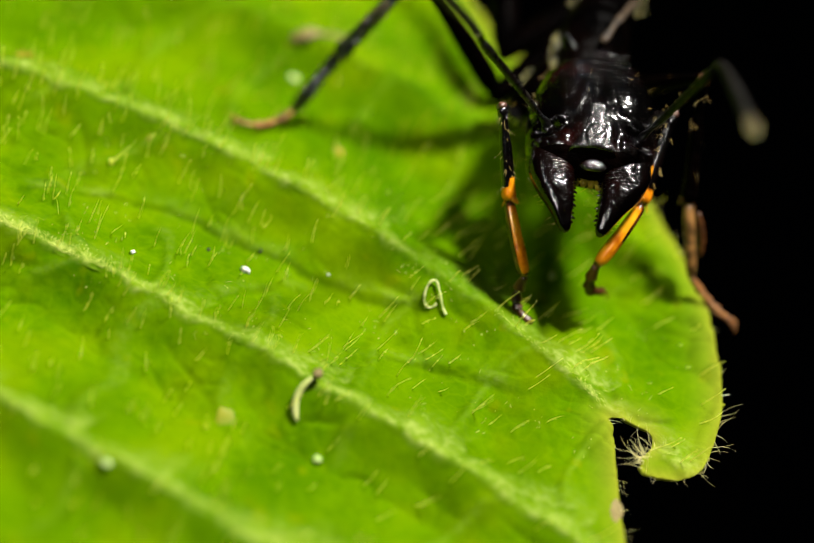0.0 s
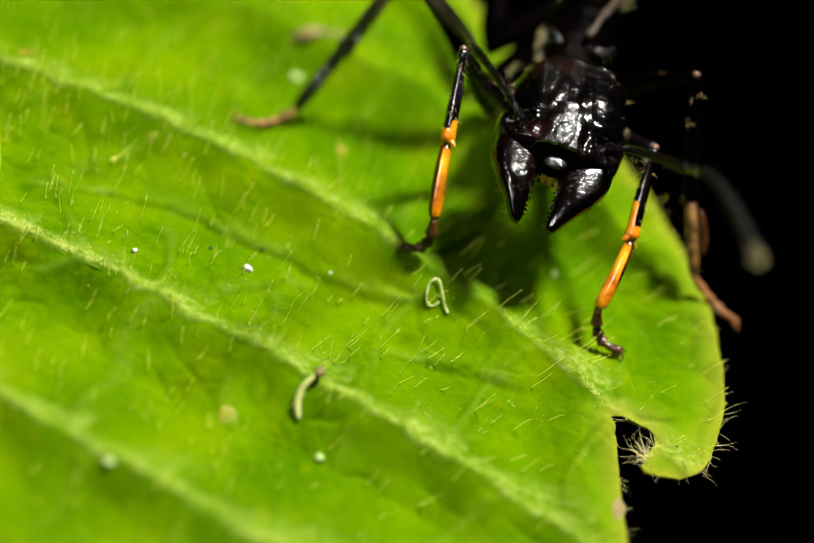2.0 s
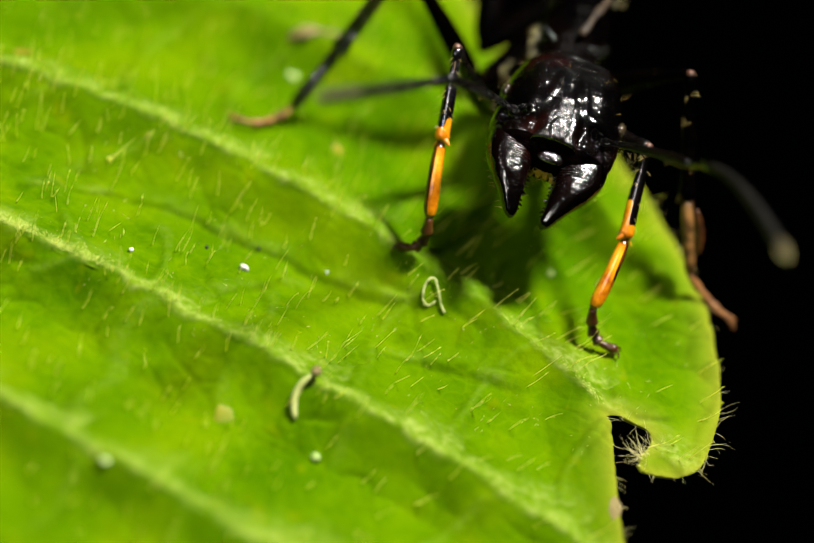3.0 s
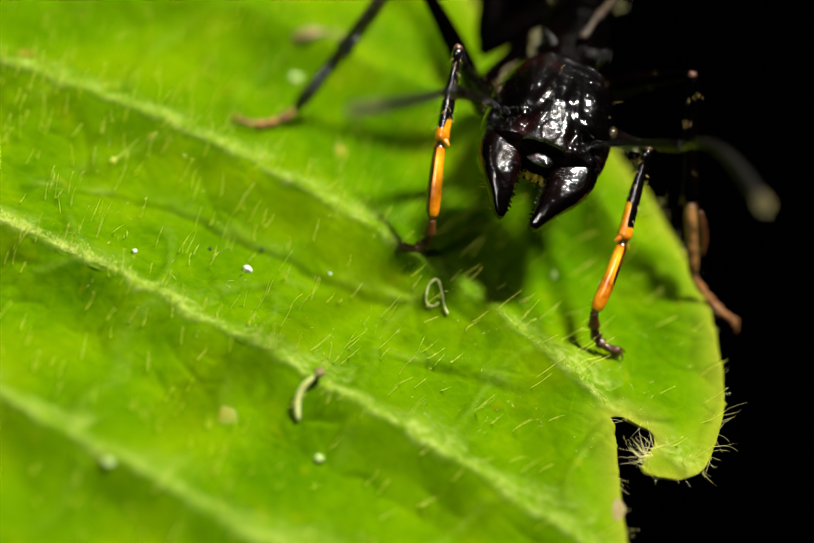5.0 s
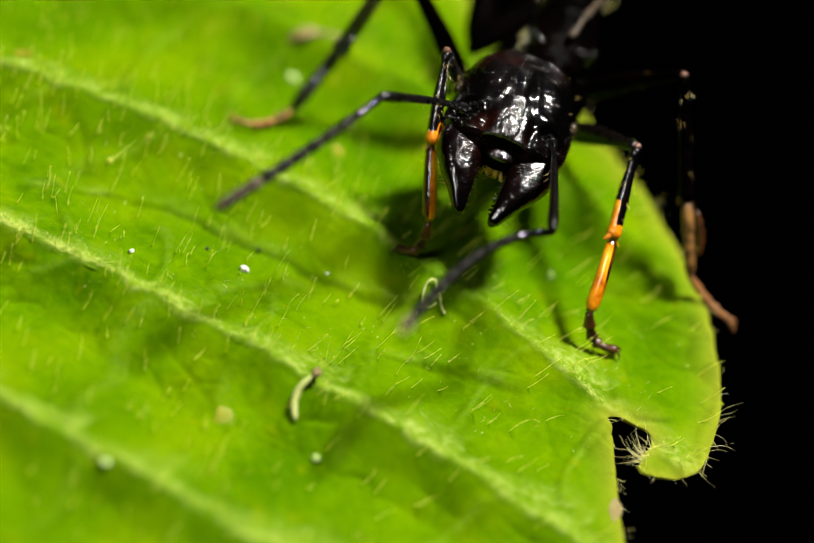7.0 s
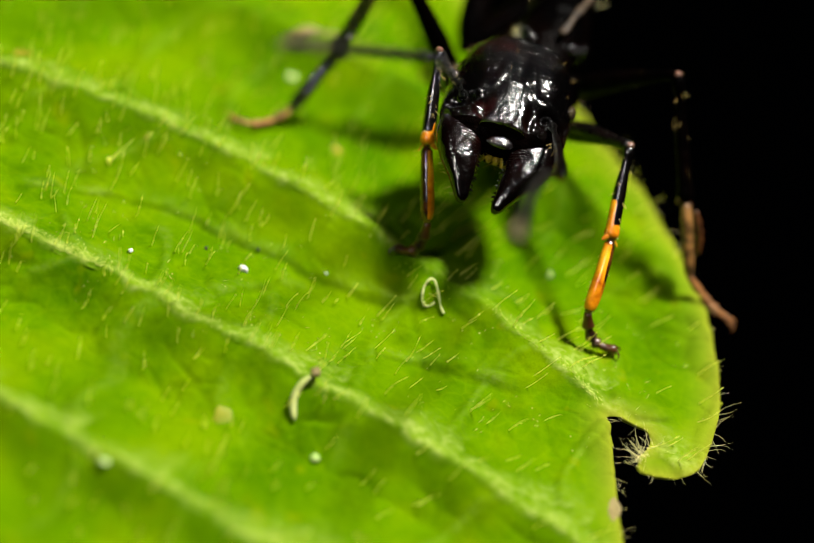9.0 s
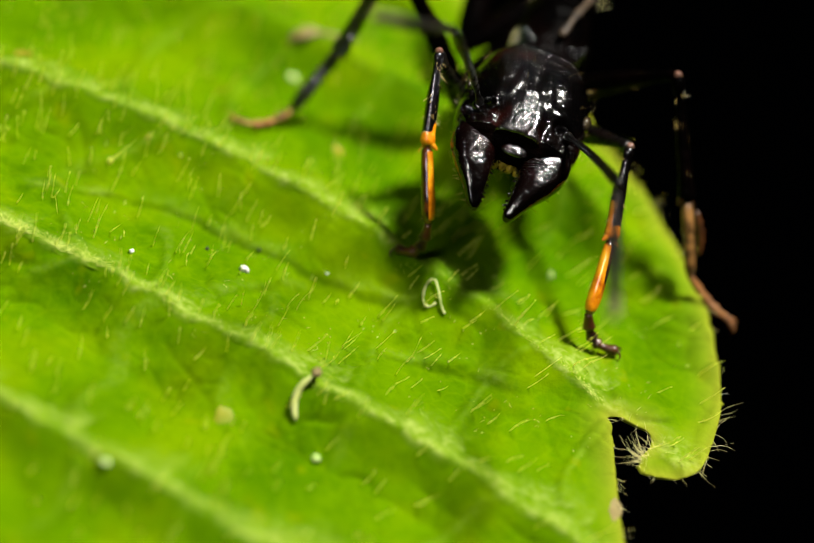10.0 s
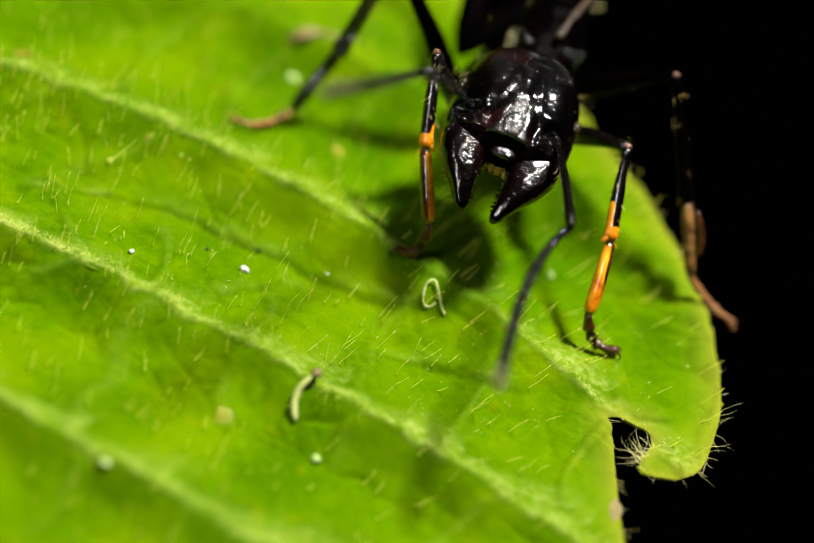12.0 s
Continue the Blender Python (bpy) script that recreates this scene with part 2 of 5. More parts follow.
def loft(centres, widths, heights, seg=24, normal=(0, 0, 1), square=1.0):
    """A closed tube through the centres, with an elliptic section of those half sizes."""
    c = np.array(centres, float)
    tang = np.gradient(c, axis=0)
    tang /= np.linalg.norm(tang, axis=1)[:, None]
    up0 = np.array(normal, float)
    verts, faces = [], []
    for p, t, w, h in zip(c, tang, widths, heights):
        side = np.cross(t, up0)
        side /= np.linalg.norm(side)
        up = np.cross(side, t)
        for k in range(seg):
            a = 2 * math.pi * k / seg
            ca, sa = math.cos(a), math.sin(a)
            ca = math.copysign(abs(ca) ** square, ca)
            sa = math.copysign(abs(sa) ** square, sa)
            verts.append(p + side * (w * ca) + up * (h * sa))
    n = len(c)
    for i in range(n - 1):
        for k in range(seg):
            j = (k + 1) % seg
            faces.append((i * seg + k, i * seg + j, (i + 1) * seg + j, (i + 1) * seg + k))
    faces.append(tuple(range(seg))[::-1])
    faces.append(tuple(range((n - 1) * seg, n * seg)))
    return verts, faces


def smooth_steps(stops, n):
    """A table of (s, values...) read at n even steps, rounded by a cosine."""
    a = np.array(stops, float)
    s = np.linspace(a[0, 0], a[-1, 0], n)
    out = [s]
    for k in range(1, a.shape[1]):
        i = np.clip(np.searchsorted(a[:, 0], s, side="right") - 1, 0, len(a) - 2)
        f = (s - a[i, 0]) / (a[i + 1, 0] - a[i, 0])
        m = np.gradient(a[:, k], a[:, 0])
        h = a[i + 1, 0] - a[i, 0]
        out.append((2 * f**3 - 3 * f**2 + 1) * a[i, k] + (f**3 - 2 * f**2 + f) * h * m[i] + (-2 * f**3 + 3 * f**2) * a[i + 1, k] + (f**3 - f**2) * h * m[i + 1])
    return out


def unit(v):
    v = np.array(v, float)
    return v / np.linalg.norm(v)


def joined(*shapes):
    """Several shapes as one; each may carry the index of its material."""
    verts, faces, mats = [], [], []
    for shape in shapes:
        base = len(verts)
        verts.extend(shape[0])
        faces.extend(tuple(i + base for i in f) for f in shape[1])
        mats.extend(shape[2] if len(shape) > 2 else [0] * len(shape[1]))
    return verts, faces, mats


def inked(shape, k):
    return shape[0], shape[1], [k] * len(shape[1])


def bristle(root, tip, thick=0.02, bend=(0, 0, 0), steps=3, sides=3):
    """A tapered, slightly bent hair."""
    a, b, bow = np.array(root, float), np.array(tip, float), np.array(bend, float)
    f = np.linspace(0, 1, steps + 1)
    pts = [a + (b - a) * s + bow * 4 * s * (1 - s) for s in f]
    t = (b - a) / (np.linalg.norm(b - a) + 1e-9)
    side = np.cross(t, (0.3, 0.9, 0.2))
    side /= np.linalg.norm(side)
    up = np.cross(side, t)
    verts, faces = [], []
    for p, s in zip(pts, f):
        r = thick * (1 - 0.8 * s)
        verts.extend(p + r * (math.cos(2 * math.pi * k / sides) * side + math.sin(2 * math.pi * k / sides) * up) for k in range(sides))
    for i in range(steps):
        for k in range(sides):
            j = (k + 1) % sides
            faces.append((i * sides + k, i * sides + j, (i + 1) * sides + j, (i + 1) * sides + k))
    return verts, faces


def ball(centre, radii, rows=14, seg=20, lumps=0.0):
    c, r = np.array(centre, float), np.array(radii, float)
    verts, faces = [], []
    for i in range(rows + 1):
        th = math.pi * (0.02 + 0.96 * i / rows)
        for k in range(seg):
            ph = 2 * math.pi * k / seg
            d = np.array((math.sin(th) * math.cos(ph), math.sin(th) * math.sin(ph), math.cos(th)))
            verts.append(c + r * d * (1 + lumps * noise.noise(Vector(d * 2.1 + c))))
    for i in range(rows):
        for k in range(seg):
            j = (k + 1) % seg
            faces.append((i * seg + k, (i + 1) * seg + k, (i + 1) * seg + j, i * seg + j))
    faces.append(tuple(range(seg)))
    faces.append(tuple(range(rows * seg, (rows + 1) * seg))[::-1])
    return verts, faces


# ---- the leaf ----
MIDRIB = -28.0
# secondary veins of the near half: y = a + b x + c x x
VEINS = [(32.0, -0.34, -0.012), (24.6, -0.34, -0.012), (17.0, -0.33, -0.012), (9.3, -0.31, -0.012), (0.85, -0.339, -0.0120),
         (-6.85, -0.235, -0.005), (-13.85, -0.225, -0.003), (-20.5, -0.20, -0.003), (-27.5, -0.22, -0.003), (-34.5, -0.25, -0.003)]
# folds that branch off the veins: y = a + b x + c x x + d x x x, from x to x
FOLDS = [(-0.55, -0.0155, 0.0363, 0.0030, -15.5, 2.0), (-2.25, -1.141, -0.2271, 0.0, -7.2, -3.0), (-3.29, 0.641, -0.1817, 0.0146, -2.3, 5.6)]
MARGIN = [(10.05, -8.48), (9.24, -5.42), (8.74, -3.67), (8.50, -3.10), (9.2, -2.94), (9.9, -2.99), (10.25, -3.5), (9.95, -4.4), (10.3, -4.9), (11.15, -4.80),
          (12.03, -4.15), (12.43, -2.18), (12.32, 0.14), (11.69, 2.59), (10.58, 5.24), (9.06, 7.52), (7.16, 9.74), (5.1, 11.9), (2.3, 14.0),
          (-0.3, 16.0), (-3.1, 20.2), (-5.4, 26.0), (-10.0, 34.0), (-18.0, 44.0), (-28.0, 51.0), (-40.0, 42.0), (-52.0, 27.0), (-58.0, 5.0),
          (-54.0, -20.0), (-42.0, -40.0), (-27.0, -53.0), (-10.0, -44.0), (3.0, -32.0), (9.5, -20.0), (10.8, -13.0)]


def closed_curve(points, steps=10):
    p = np.array(points, float)
    n, out = len(p), []
    for i in range(n):
        a, b, c, d = p[i - 1], p[i], p[(i + 1) % n], p[(i + 2) % n]
        for s in np.linspace(0, 1, steps, endpoint=False):
            out.append(0.5 * (2 * b + (c - a) * s + (2 * a - 5 * b + 4 * c - d) * s**2 + (3 * b - a - 3 * c + d) * s**3))
    return np.array(out)


OUTLINE = closed_curve(MARGIN)


def to_margin(x, y):
    """Distance to the leaf's margin, inside or not, and the nearest point of the margin."""
    x, y = np.ravel(x), np.ravel(y)
    a, b = OUTLINE, np.roll(OUTLINE, -1, axis=0)
    best = np.full(len(x), 1e9)
    near = np.zeros((len(x), 2))
    inside = np.zeros(len(x), bool)
    for (ax, ay), (bx, by) in zip(a, b):
        dx, dy = bx - ax, by - ay
        s = np.clip(((x - ax) * dx + (y - ay) * dy) / (dx * dx + dy * dy + 1e-12), 0, 1)
        qx, qy = ax + s * dx, ay + s * dy
        d = (x - qx) ** 2 + (y - qy) ** 2
        hit = d < best
        best[hit] = d[hit]
        near[hit, 0], near[hit, 1] = qx[hit], qy[hit]
        cross = (ay > y) != (by > y)
        with np.errstate(divide="ignore", invalid="ignore"):
            inside ^= cross & (x < ax + (y - ay) * dx / (dy if dy else 1e-12))
    return np.sqrt(best), inside, near


def waves(x, y, scale, seed):
    """A soft, cheap, repeatless ripple between about -1 and 1."""
    rng = np.random.RandomState(seed)
    out = np.zeros_like(x)
    for _ in range(7):
        a, k, ph = rng.uniform(0, math.pi), rng.uniform(0.6, 1.6) / scale, rng.uniform(0, 6.28)
        out += np.sin((x * math.cos(a) + y * math.sin(a)) * k * 2 * math.pi + ph)
    return out / 3.2


def vein_y(k, x):
    a, b, c = VEINS[k]
    x = np.where(x < MIDRIB, 2 * MIDRIB - x, x)
    return a + b * x + c * x * x


def between_veins(x, y):
    """Distance to the nearest secondary vein, and the way (0 to 1) from one vein to the next."""
    ys = np.array([vein_y(k, x) for k in range(len(VEINS))])
    off = y - ys
    k = np.abs(off).argmin(axis=0)
    side = off[k, np.arange(len(x))]
    d = np.abs(side)
    s = np.zeros_like(x)
    gap = np.full_like(x, 7.3)
    for k in range(len(VEINS) - 1):
        m = (y <= ys[k]) & (y > ys[k + 1])
        s[m] = ((ys[k] - y) / (ys[k] - ys[k + 1]))[m]
        gap[m] = (ys[k] - ys[k + 1])[m]
    return d, s, gap, side


def beside_fold(x, y, fold):
    """Signed distance above a fold, and how strongly it shows there."""
    a, b, c, d, low, high = fold
    side = (y - (a + b * x + c * x * x + d * x**3)) / np.sqrt(1 + np.clip(b + 2 * c * x + 3 * d * x * x, -2, 2) ** 2)
    return side + 0.05 * waves(x, y, 1.1, 51), np.clip((x - low) / 1.2, 0, 1) * np.clip((high - x) / 1.2, 0, 1)


def leaf_height(x, y, edge=None):
    """The leaf's relief: veins on crests, creased valleys between, and a margin that curls down."""
    x, y = np.asarray(x, float), np.asarray(y, float)
    shape = x.shape
    x, y = np.ravel(x), np.ravel(y)
    if edge is None:
        edge = to_margin(x, y)[0]
    d, s, gap, side = between_veins(x, y)
    top = 0.33 + 0.05 * waves(x, y, 9.0, 3)
    rise, fall = np.clip(s / top, 0, 1), np.clip((s - top) / (1 - top), 0, 1)
    sink = np.where(s < top, 1 - (1 - rise) ** 1.6, 1 - fall**1.35)
    z = 0.05 - 1.45 * sink * np.clip(gap / 7.3, 0.3, 1.2) * (1 - np.exp(-edge / 2.2)) * (1 - np.where(side > 0, 0.75, 0.35) * np.exp(-(d / 0.55) ** 2))
    lip = side + 0.10 * waves(x, y, 1.5, 21)
    z -= 0.13 / (1 + np.exp(np.clip((lip + 0.08) / 0.05, -40, 40))) * np.exp(np.clip(side, -9, 0) / 0.9)
    z -= 0.05 * np.exp(-((s - top) * gap / 0.30) ** 2) * np.clip(edge / 3, 0, 1)
    # cross veins, curved ribs that tie one vein to the next
    rib = np.sin((x + 1.6 * np.sin(math.pi * s) + 0.8 * waves(x, y, 6.0, 8)) * 2 * math.pi / 4.1)
    z += 0.15 * np.clip(rib - 0.75, 0, 1) * 4 * np.clip(d / 0.6, 0, 1)
    z += 0.12 * waves(x, y, 3.2, 5) + 0.035 * waves(x, y, 1.3, 6)
    for fold in FOLDS:
        off, strength = beside_fold(x, y, fold)
        z -= 0.27 * strength / (1 + np.exp(np.clip((off + 0.05) / 0.05, -40, 40))) * np.exp(np.clip(off, -9, 0) / 0.8)
    for scale, seed, deep in ((3.4, 41, 0.12), (2.2, 42, 0.07)):
        fold = waves(x + 0.4 * y, y * 1.5, scale, seed)
        z -= deep * np.exp(-(fold / 0.13) ** 2) * np.clip(0.4 + 1.5 * waves(x, y, 5.0, seed + 7), 0, 1) * np.clip(d / 0.8, 0, 1)
    z -= 0.40 * np.exp(-edge / 0.75)
    return z.reshape(shape)


def on_leaf(x, y, lift=0.0):
    return np.array((x, y, float(leaf_height(np.array([x]), np.array([y]))[0]) + lift))


def steps(*stops):
    """Grid lines: (from, to, spacing) runs, joined."""
    out = [stops[0][0]]
    for a, b, d in stops:
        n = max(1, round((b - a) / d))
        out.extend(a + (b - a) * (i + 1) / n for i in range(n))
    return np.array(out)


def build_leaf():
    leaf = tagged(new("leaf"), "broad bright green hairy leaf with pale veins and notched margin", "leaf")
    gx = steps((-60, -22, 0.9), (-22, -17, 0.4), (-17, 7, 0.13), (7, 13.2, 0.10))
    gy = steps((-54, -18, 0.9), (-18, -13, 0.2), (-13, 4, 0.075), (4, 18, 0.16), (18, 52, 0.8))
    X, Y = np.meshgrid(gx, gy, indexing="ij")
    x, y = X.ravel().copy(), Y.ravel().copy()
    d, inside, near = to_margin(x, y)
    nx, ny = len(gx), len(gy)
    ins = inside.reshape(nx, ny)
    quad = ins[:-1, :-1] | ins[1:, :-1] | ins[:-1, 1:] | ins[1:, 1:]
    out = ~inside
    reach = d < 1.4
    x[out & reach], y[out & reach] = near[out & reach, 0], near[out & reach, 1]
    edge = np.where(out, 0.0, d)
    z = leaf_height(x, y, edge)
    idx = np.arange(nx * ny).reshape(nx, ny)
    I, J = np.nonzero(quad)
    faces = np.stack([idx[I, J], idx[I + 1, J], idx[I + 1, J + 1], idx[I, J + 1]], 1)
    used = np.unique(faces)
    back = np.full(nx * ny, -1)
    back[used] = np.arange(len(used))
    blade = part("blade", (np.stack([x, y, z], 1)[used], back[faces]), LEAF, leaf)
    dv, s, gap, side = between_veins(x, y)
    ends = np.array([-21.0, -17.5, -13.2, -9.7, -6.6, -1.2, 3.7, 8.3, 13.0])
    lag = np.array([1.9, 0.7, 2.6, 1.2, 0.4, 0.0, -1.6, 1.4, 2.2, 0.8])[np.abs(np.array([y - vein_y(k, x) for k in range(len(VEINS))])).argmin(axis=0)]
    place = x + lag - 0.35 * side + 0.25 * waves(x, y, 2.0, 61)
    slot = np.clip(np.searchsorted(ends, place) - 1, 0, len(ends) - 2)
    run = np.clip((place - ends[slot]) / (ends[slot + 1] - ends[slot]), 0, 1)
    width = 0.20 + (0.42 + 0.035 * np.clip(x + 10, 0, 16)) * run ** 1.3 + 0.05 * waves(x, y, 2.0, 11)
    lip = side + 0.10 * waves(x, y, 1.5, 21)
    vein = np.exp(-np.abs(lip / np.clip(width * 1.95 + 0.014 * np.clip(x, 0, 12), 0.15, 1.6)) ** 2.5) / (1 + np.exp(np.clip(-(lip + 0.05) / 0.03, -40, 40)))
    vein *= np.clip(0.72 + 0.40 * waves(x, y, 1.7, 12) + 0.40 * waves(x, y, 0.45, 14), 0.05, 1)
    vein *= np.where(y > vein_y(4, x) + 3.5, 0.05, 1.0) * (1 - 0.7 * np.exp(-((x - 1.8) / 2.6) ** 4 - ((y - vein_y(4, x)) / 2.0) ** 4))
    rib = np.sin((x + 1.6 * np.sin(math.pi * s) + 0.8 * waves(x, y, 6.0, 8)) * 2 * math.pi / 4.1)
    vein = np.maximum(vein, 0.14 * np.clip((rib - 0.93) * 14, 0, 1) * np.clip(0.5 + waves(x, y, 3.0, 13), 0, 1))
    # the upper lip of each fold is painted paler, as if lit, in this mask
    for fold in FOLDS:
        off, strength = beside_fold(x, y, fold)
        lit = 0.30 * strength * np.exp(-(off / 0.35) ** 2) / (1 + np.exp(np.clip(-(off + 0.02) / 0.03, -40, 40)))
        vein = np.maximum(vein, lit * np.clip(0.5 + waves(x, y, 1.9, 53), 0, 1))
    rim = np.clip(np.exp(-edge / 0.50) - 0.05, 0, 1) * 0.9
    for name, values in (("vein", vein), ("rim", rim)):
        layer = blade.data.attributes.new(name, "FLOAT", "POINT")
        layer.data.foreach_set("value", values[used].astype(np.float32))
    thick = blade.modifiers.new("thickness", "SOLIDIFY")
    thick.thickness, thick.offset = 0.16 * MM, -1.0
    # raised secondary veins and the midrib
    for k in range(len(VEINS)):
        for side in (1, -1):
            xs = np.arange(MIDRIB + 0.3, 13, 0.35)
            if side < 0:
                xs = 2 * MIDRIB - xs
            ys = vein_y(k, xs)
            dd, inn, _ = to_margin(xs, ys)
            keep = np.cumprod(inn & (dd > 0.25)) > 0
            if keep.sum() < 8:
                continue
            xs, ys, dd = xs[keep], ys[keep], dd[keep]
            f = np.linspace(1, 0, len(xs))
            zs = leaf_height(xs, ys, dd)
            w = (0.07 + 0.05 * f) * (1 + 0.35 * waves(xs, ys, 1.1, 31) + 0.2 * waves(xs, ys, 0.4, 32)) * np.clip(dd, 0.2, 1)
            part("vein", loft(np.stack([xs, ys, zs - 0.110], 1), w, 0.030 + 0 * w, 12), VEIN, leaf)
    ys = np.arange(-50, 50, 0.8)
    xs = MIDRIB + 0.3 * np.sin(ys / 9)
    f = (ys + 52) / 104
    part("midrib", loft(np.stack([xs, ys, leaf_height(xs, ys) - 0.1], 1), 0.25 + 0.9 * f, 0.2 + 0.7 * f, 12), VEIN, leaf)
    part("stalk", loft([(MIDRIB, 50, -0.2), (MIDRIB, 56, -0.8), (MIDRIB + 1, 64, -3.5), (MIDRIB + 3, 74, -9)], [1.15, 1.1, 1.15, 1.4], [0.9, 0.95, 1.05, 1.4], 14), VEIN, leaf)
    # chalky crumbs caught along two of the veins
    rng = np.random.RandomState(12)
    spots = []
    for k, low, high, n in ((4, 6.3, 8.3, 200), (4, 3.0, 6.0, 90), (4, -17.5, -13.0, 60), (5, -15.5, -9.6, 1300), (5, -9.6, -6.5, 160), (5, 1.0, 7.0, 60)):
        for _ in range(n):
            cx = low + (high - low) * rng.beta(1.4, 1.4)
            cy = float(vein_y(k, np.array([cx]))[0]) + abs(rng.normal(0.06, 0.22)) + rng.normal(0, 0.03)
            r = rng.uniform(0.007, 0.020)
            spots.append((cx, cy, r, r * rng.uniform(0.7, 1.3)))
    spots = np.array(spots)
    lift = leaf_height(spots[:, 0], spots[:, 1]) + spots[:, 2] * 0.5
    crumbs = [ball(np.array((cx, cy, cz)), (r, q, r * 0.8), 4, 5, 0.8) for (cx, cy, r, q), cz in zip(spots, lift)]
    tagged(part("chalk_dust", joined(*crumbs), CRUMB, leaf, "chalky pale crumbs on the veins"), kind="stuff")
    # tiny glassy specks scattered over the blade
    rng = np.random.RandomState(15)
    heart = np.stack([rng.uniform(-13, 11, 150), rng.uniform(-6, 5, 150)], 1)
    spots = np.concatenate([heart + rng.normal(0, 0.25, heart.shape) for _ in range(3)])
    dd, inn, _ = to_margin(spots[:, 0], spots[:, 1])
    spots = spots[inn & (dd > 0.3)]
    lift = leaf_height(spots[:, 0], spots[:, 1])
    specks = []
    for (cx, cy), cz in zip(spots, lift):
        r, turn = rng.uniform(0.010, 0.026), rng.uniform(0, 3.14)
        long_ = rng.choice((1.0, 1.0, 1.3, 3.0))
        c = np.array((cx, cy, cz + r * 0.5))
        specks.append(ball(c, (r, r * 1.1, r * 0.8), 4, 6, 0.8) if long_ < 2 else bristle(c, c + np.array((math.cos(turn), math.sin(turn), 0.15)) * r * 9, 0.010, (0, 0, 0.03)))
    tagged(part("specks", joined(*specks), CRUMB, leaf, "tiny pale specks on the blade"), kind="stuff")
    # standing hairs
    rng = np.random.RandomState(4)
    n = 5200
    hx, hy = rng.uniform(-22, 12.4, n), rng.uniform(-17, 18, n)
    d, inn, _ = to_margin(hx, hy)
    hx, hy, d = hx[inn], hy[inn], d[inn]
    dv, s, gap, side = between_veins(hx, hy)
    keep = rng.uniform(0, 1, len(hx)) < np.where(dv < 0.5, 0.34, 0.26) * np.where((hx > 1) & (hy < -3.0) | (hx > 7.5) | (hy < -5.5), 0.45, 1.0)
    hx, hy, d = hx[keep], hy[keep], d[keep]
    hz = leaf_height(hx, hy, d)
    shapes = []
    for px, py, pz in zip(hx, hy, hz):
        l = rng.uniform(0.6, 1.45)
        lean = np.array((0.10 + min(0.045 * max(px + 4, 0), 0.34) + rng.normal(0, 0.12), rng.normal(-0.06, 0.12), 1.0))
        lean /= np.linalg.norm(lean)
        root = np.array((px, py, pz - 0.02))
        tip = root + l * lean
        shapes.append(bristle(root, tip, 0.015, rng.normal(0, 0.030, 3), 5, 4))
        for f in rng.uniform(0.1, 1.0, rng.randint(2, 7)):
            shapes.append(ball(root + f * l * lean + rng.normal(0, 0.010, 3), (0.019, 0.019, 0.019), 3, 5, 0.5))
    tagged(part("leaf_hairs", joined(*shapes), HAIR, leaf, "fine pale standing leaf hairs"), kind="stuff")
    # a fringe of longer hairs on the margin
    shapes = []
    a, b = OUTLINE, np.roll(OUTLINE, -1, axis=0)
    for (ax, ay), (bx, by) in zip(a, b):
        if not (ax > -8 and -14 < ay < 24):
            continue
        length = math.hypot(bx - ax, by - ay)
        lobe = ax > 9.3 and -5.2 < ay < -1.0
        for _ in range(int(length * (4.5 if lobe else 1.5) + rng.uniform())):
            s = rng.uniform()
            px, py = ax + s * (bx - ax), ay + s * (by - ay)
            out = np.array((by - ay, -(bx - ax), 0)) / (length + 1e-9)
            way = out * rng.uniform(0.35, 1.0) + np.array((rng.normal(0, 0.35), rng.normal(-0.1, 0.35), rng.normal(0.25, 0.4)))
            way /= np.linalg.norm(way)
            root = np.array((px, py, float(leaf_height(np.array([px]), np.array([py]), np.array([0.0]))[0]) - 0.02))
            shapes.append(bristle(root, root + way * rng.uniform(0.3, 1.0 if lobe else 0.55), 0.0075, rng.normal(0, 0.05, 3)))
    for _ in range(30):
        root = np.array((10.0 + rng.normal(0, 0.12), -4.45 + rng.normal(0, 0.22), -0.12 + rng.normal(0, 0.06)))
        way = unit((-1.0 + rng.normal(0, 0.5), -0.1 + rng.normal(0, 0.7), 0.35 + rng.normal(0, 0.35)))
        shapes.append(bristle(root, root + way * rng.uniform(0.4, 1.15), 0.0085, rng.normal(0, 0.08, 3)))
    tagged(part("margin_hairs", joined(*shapes), FUZZ, leaf, "pale fringe of hairs along the margin"), kind="stuff")
    return leaf


build_leaf()


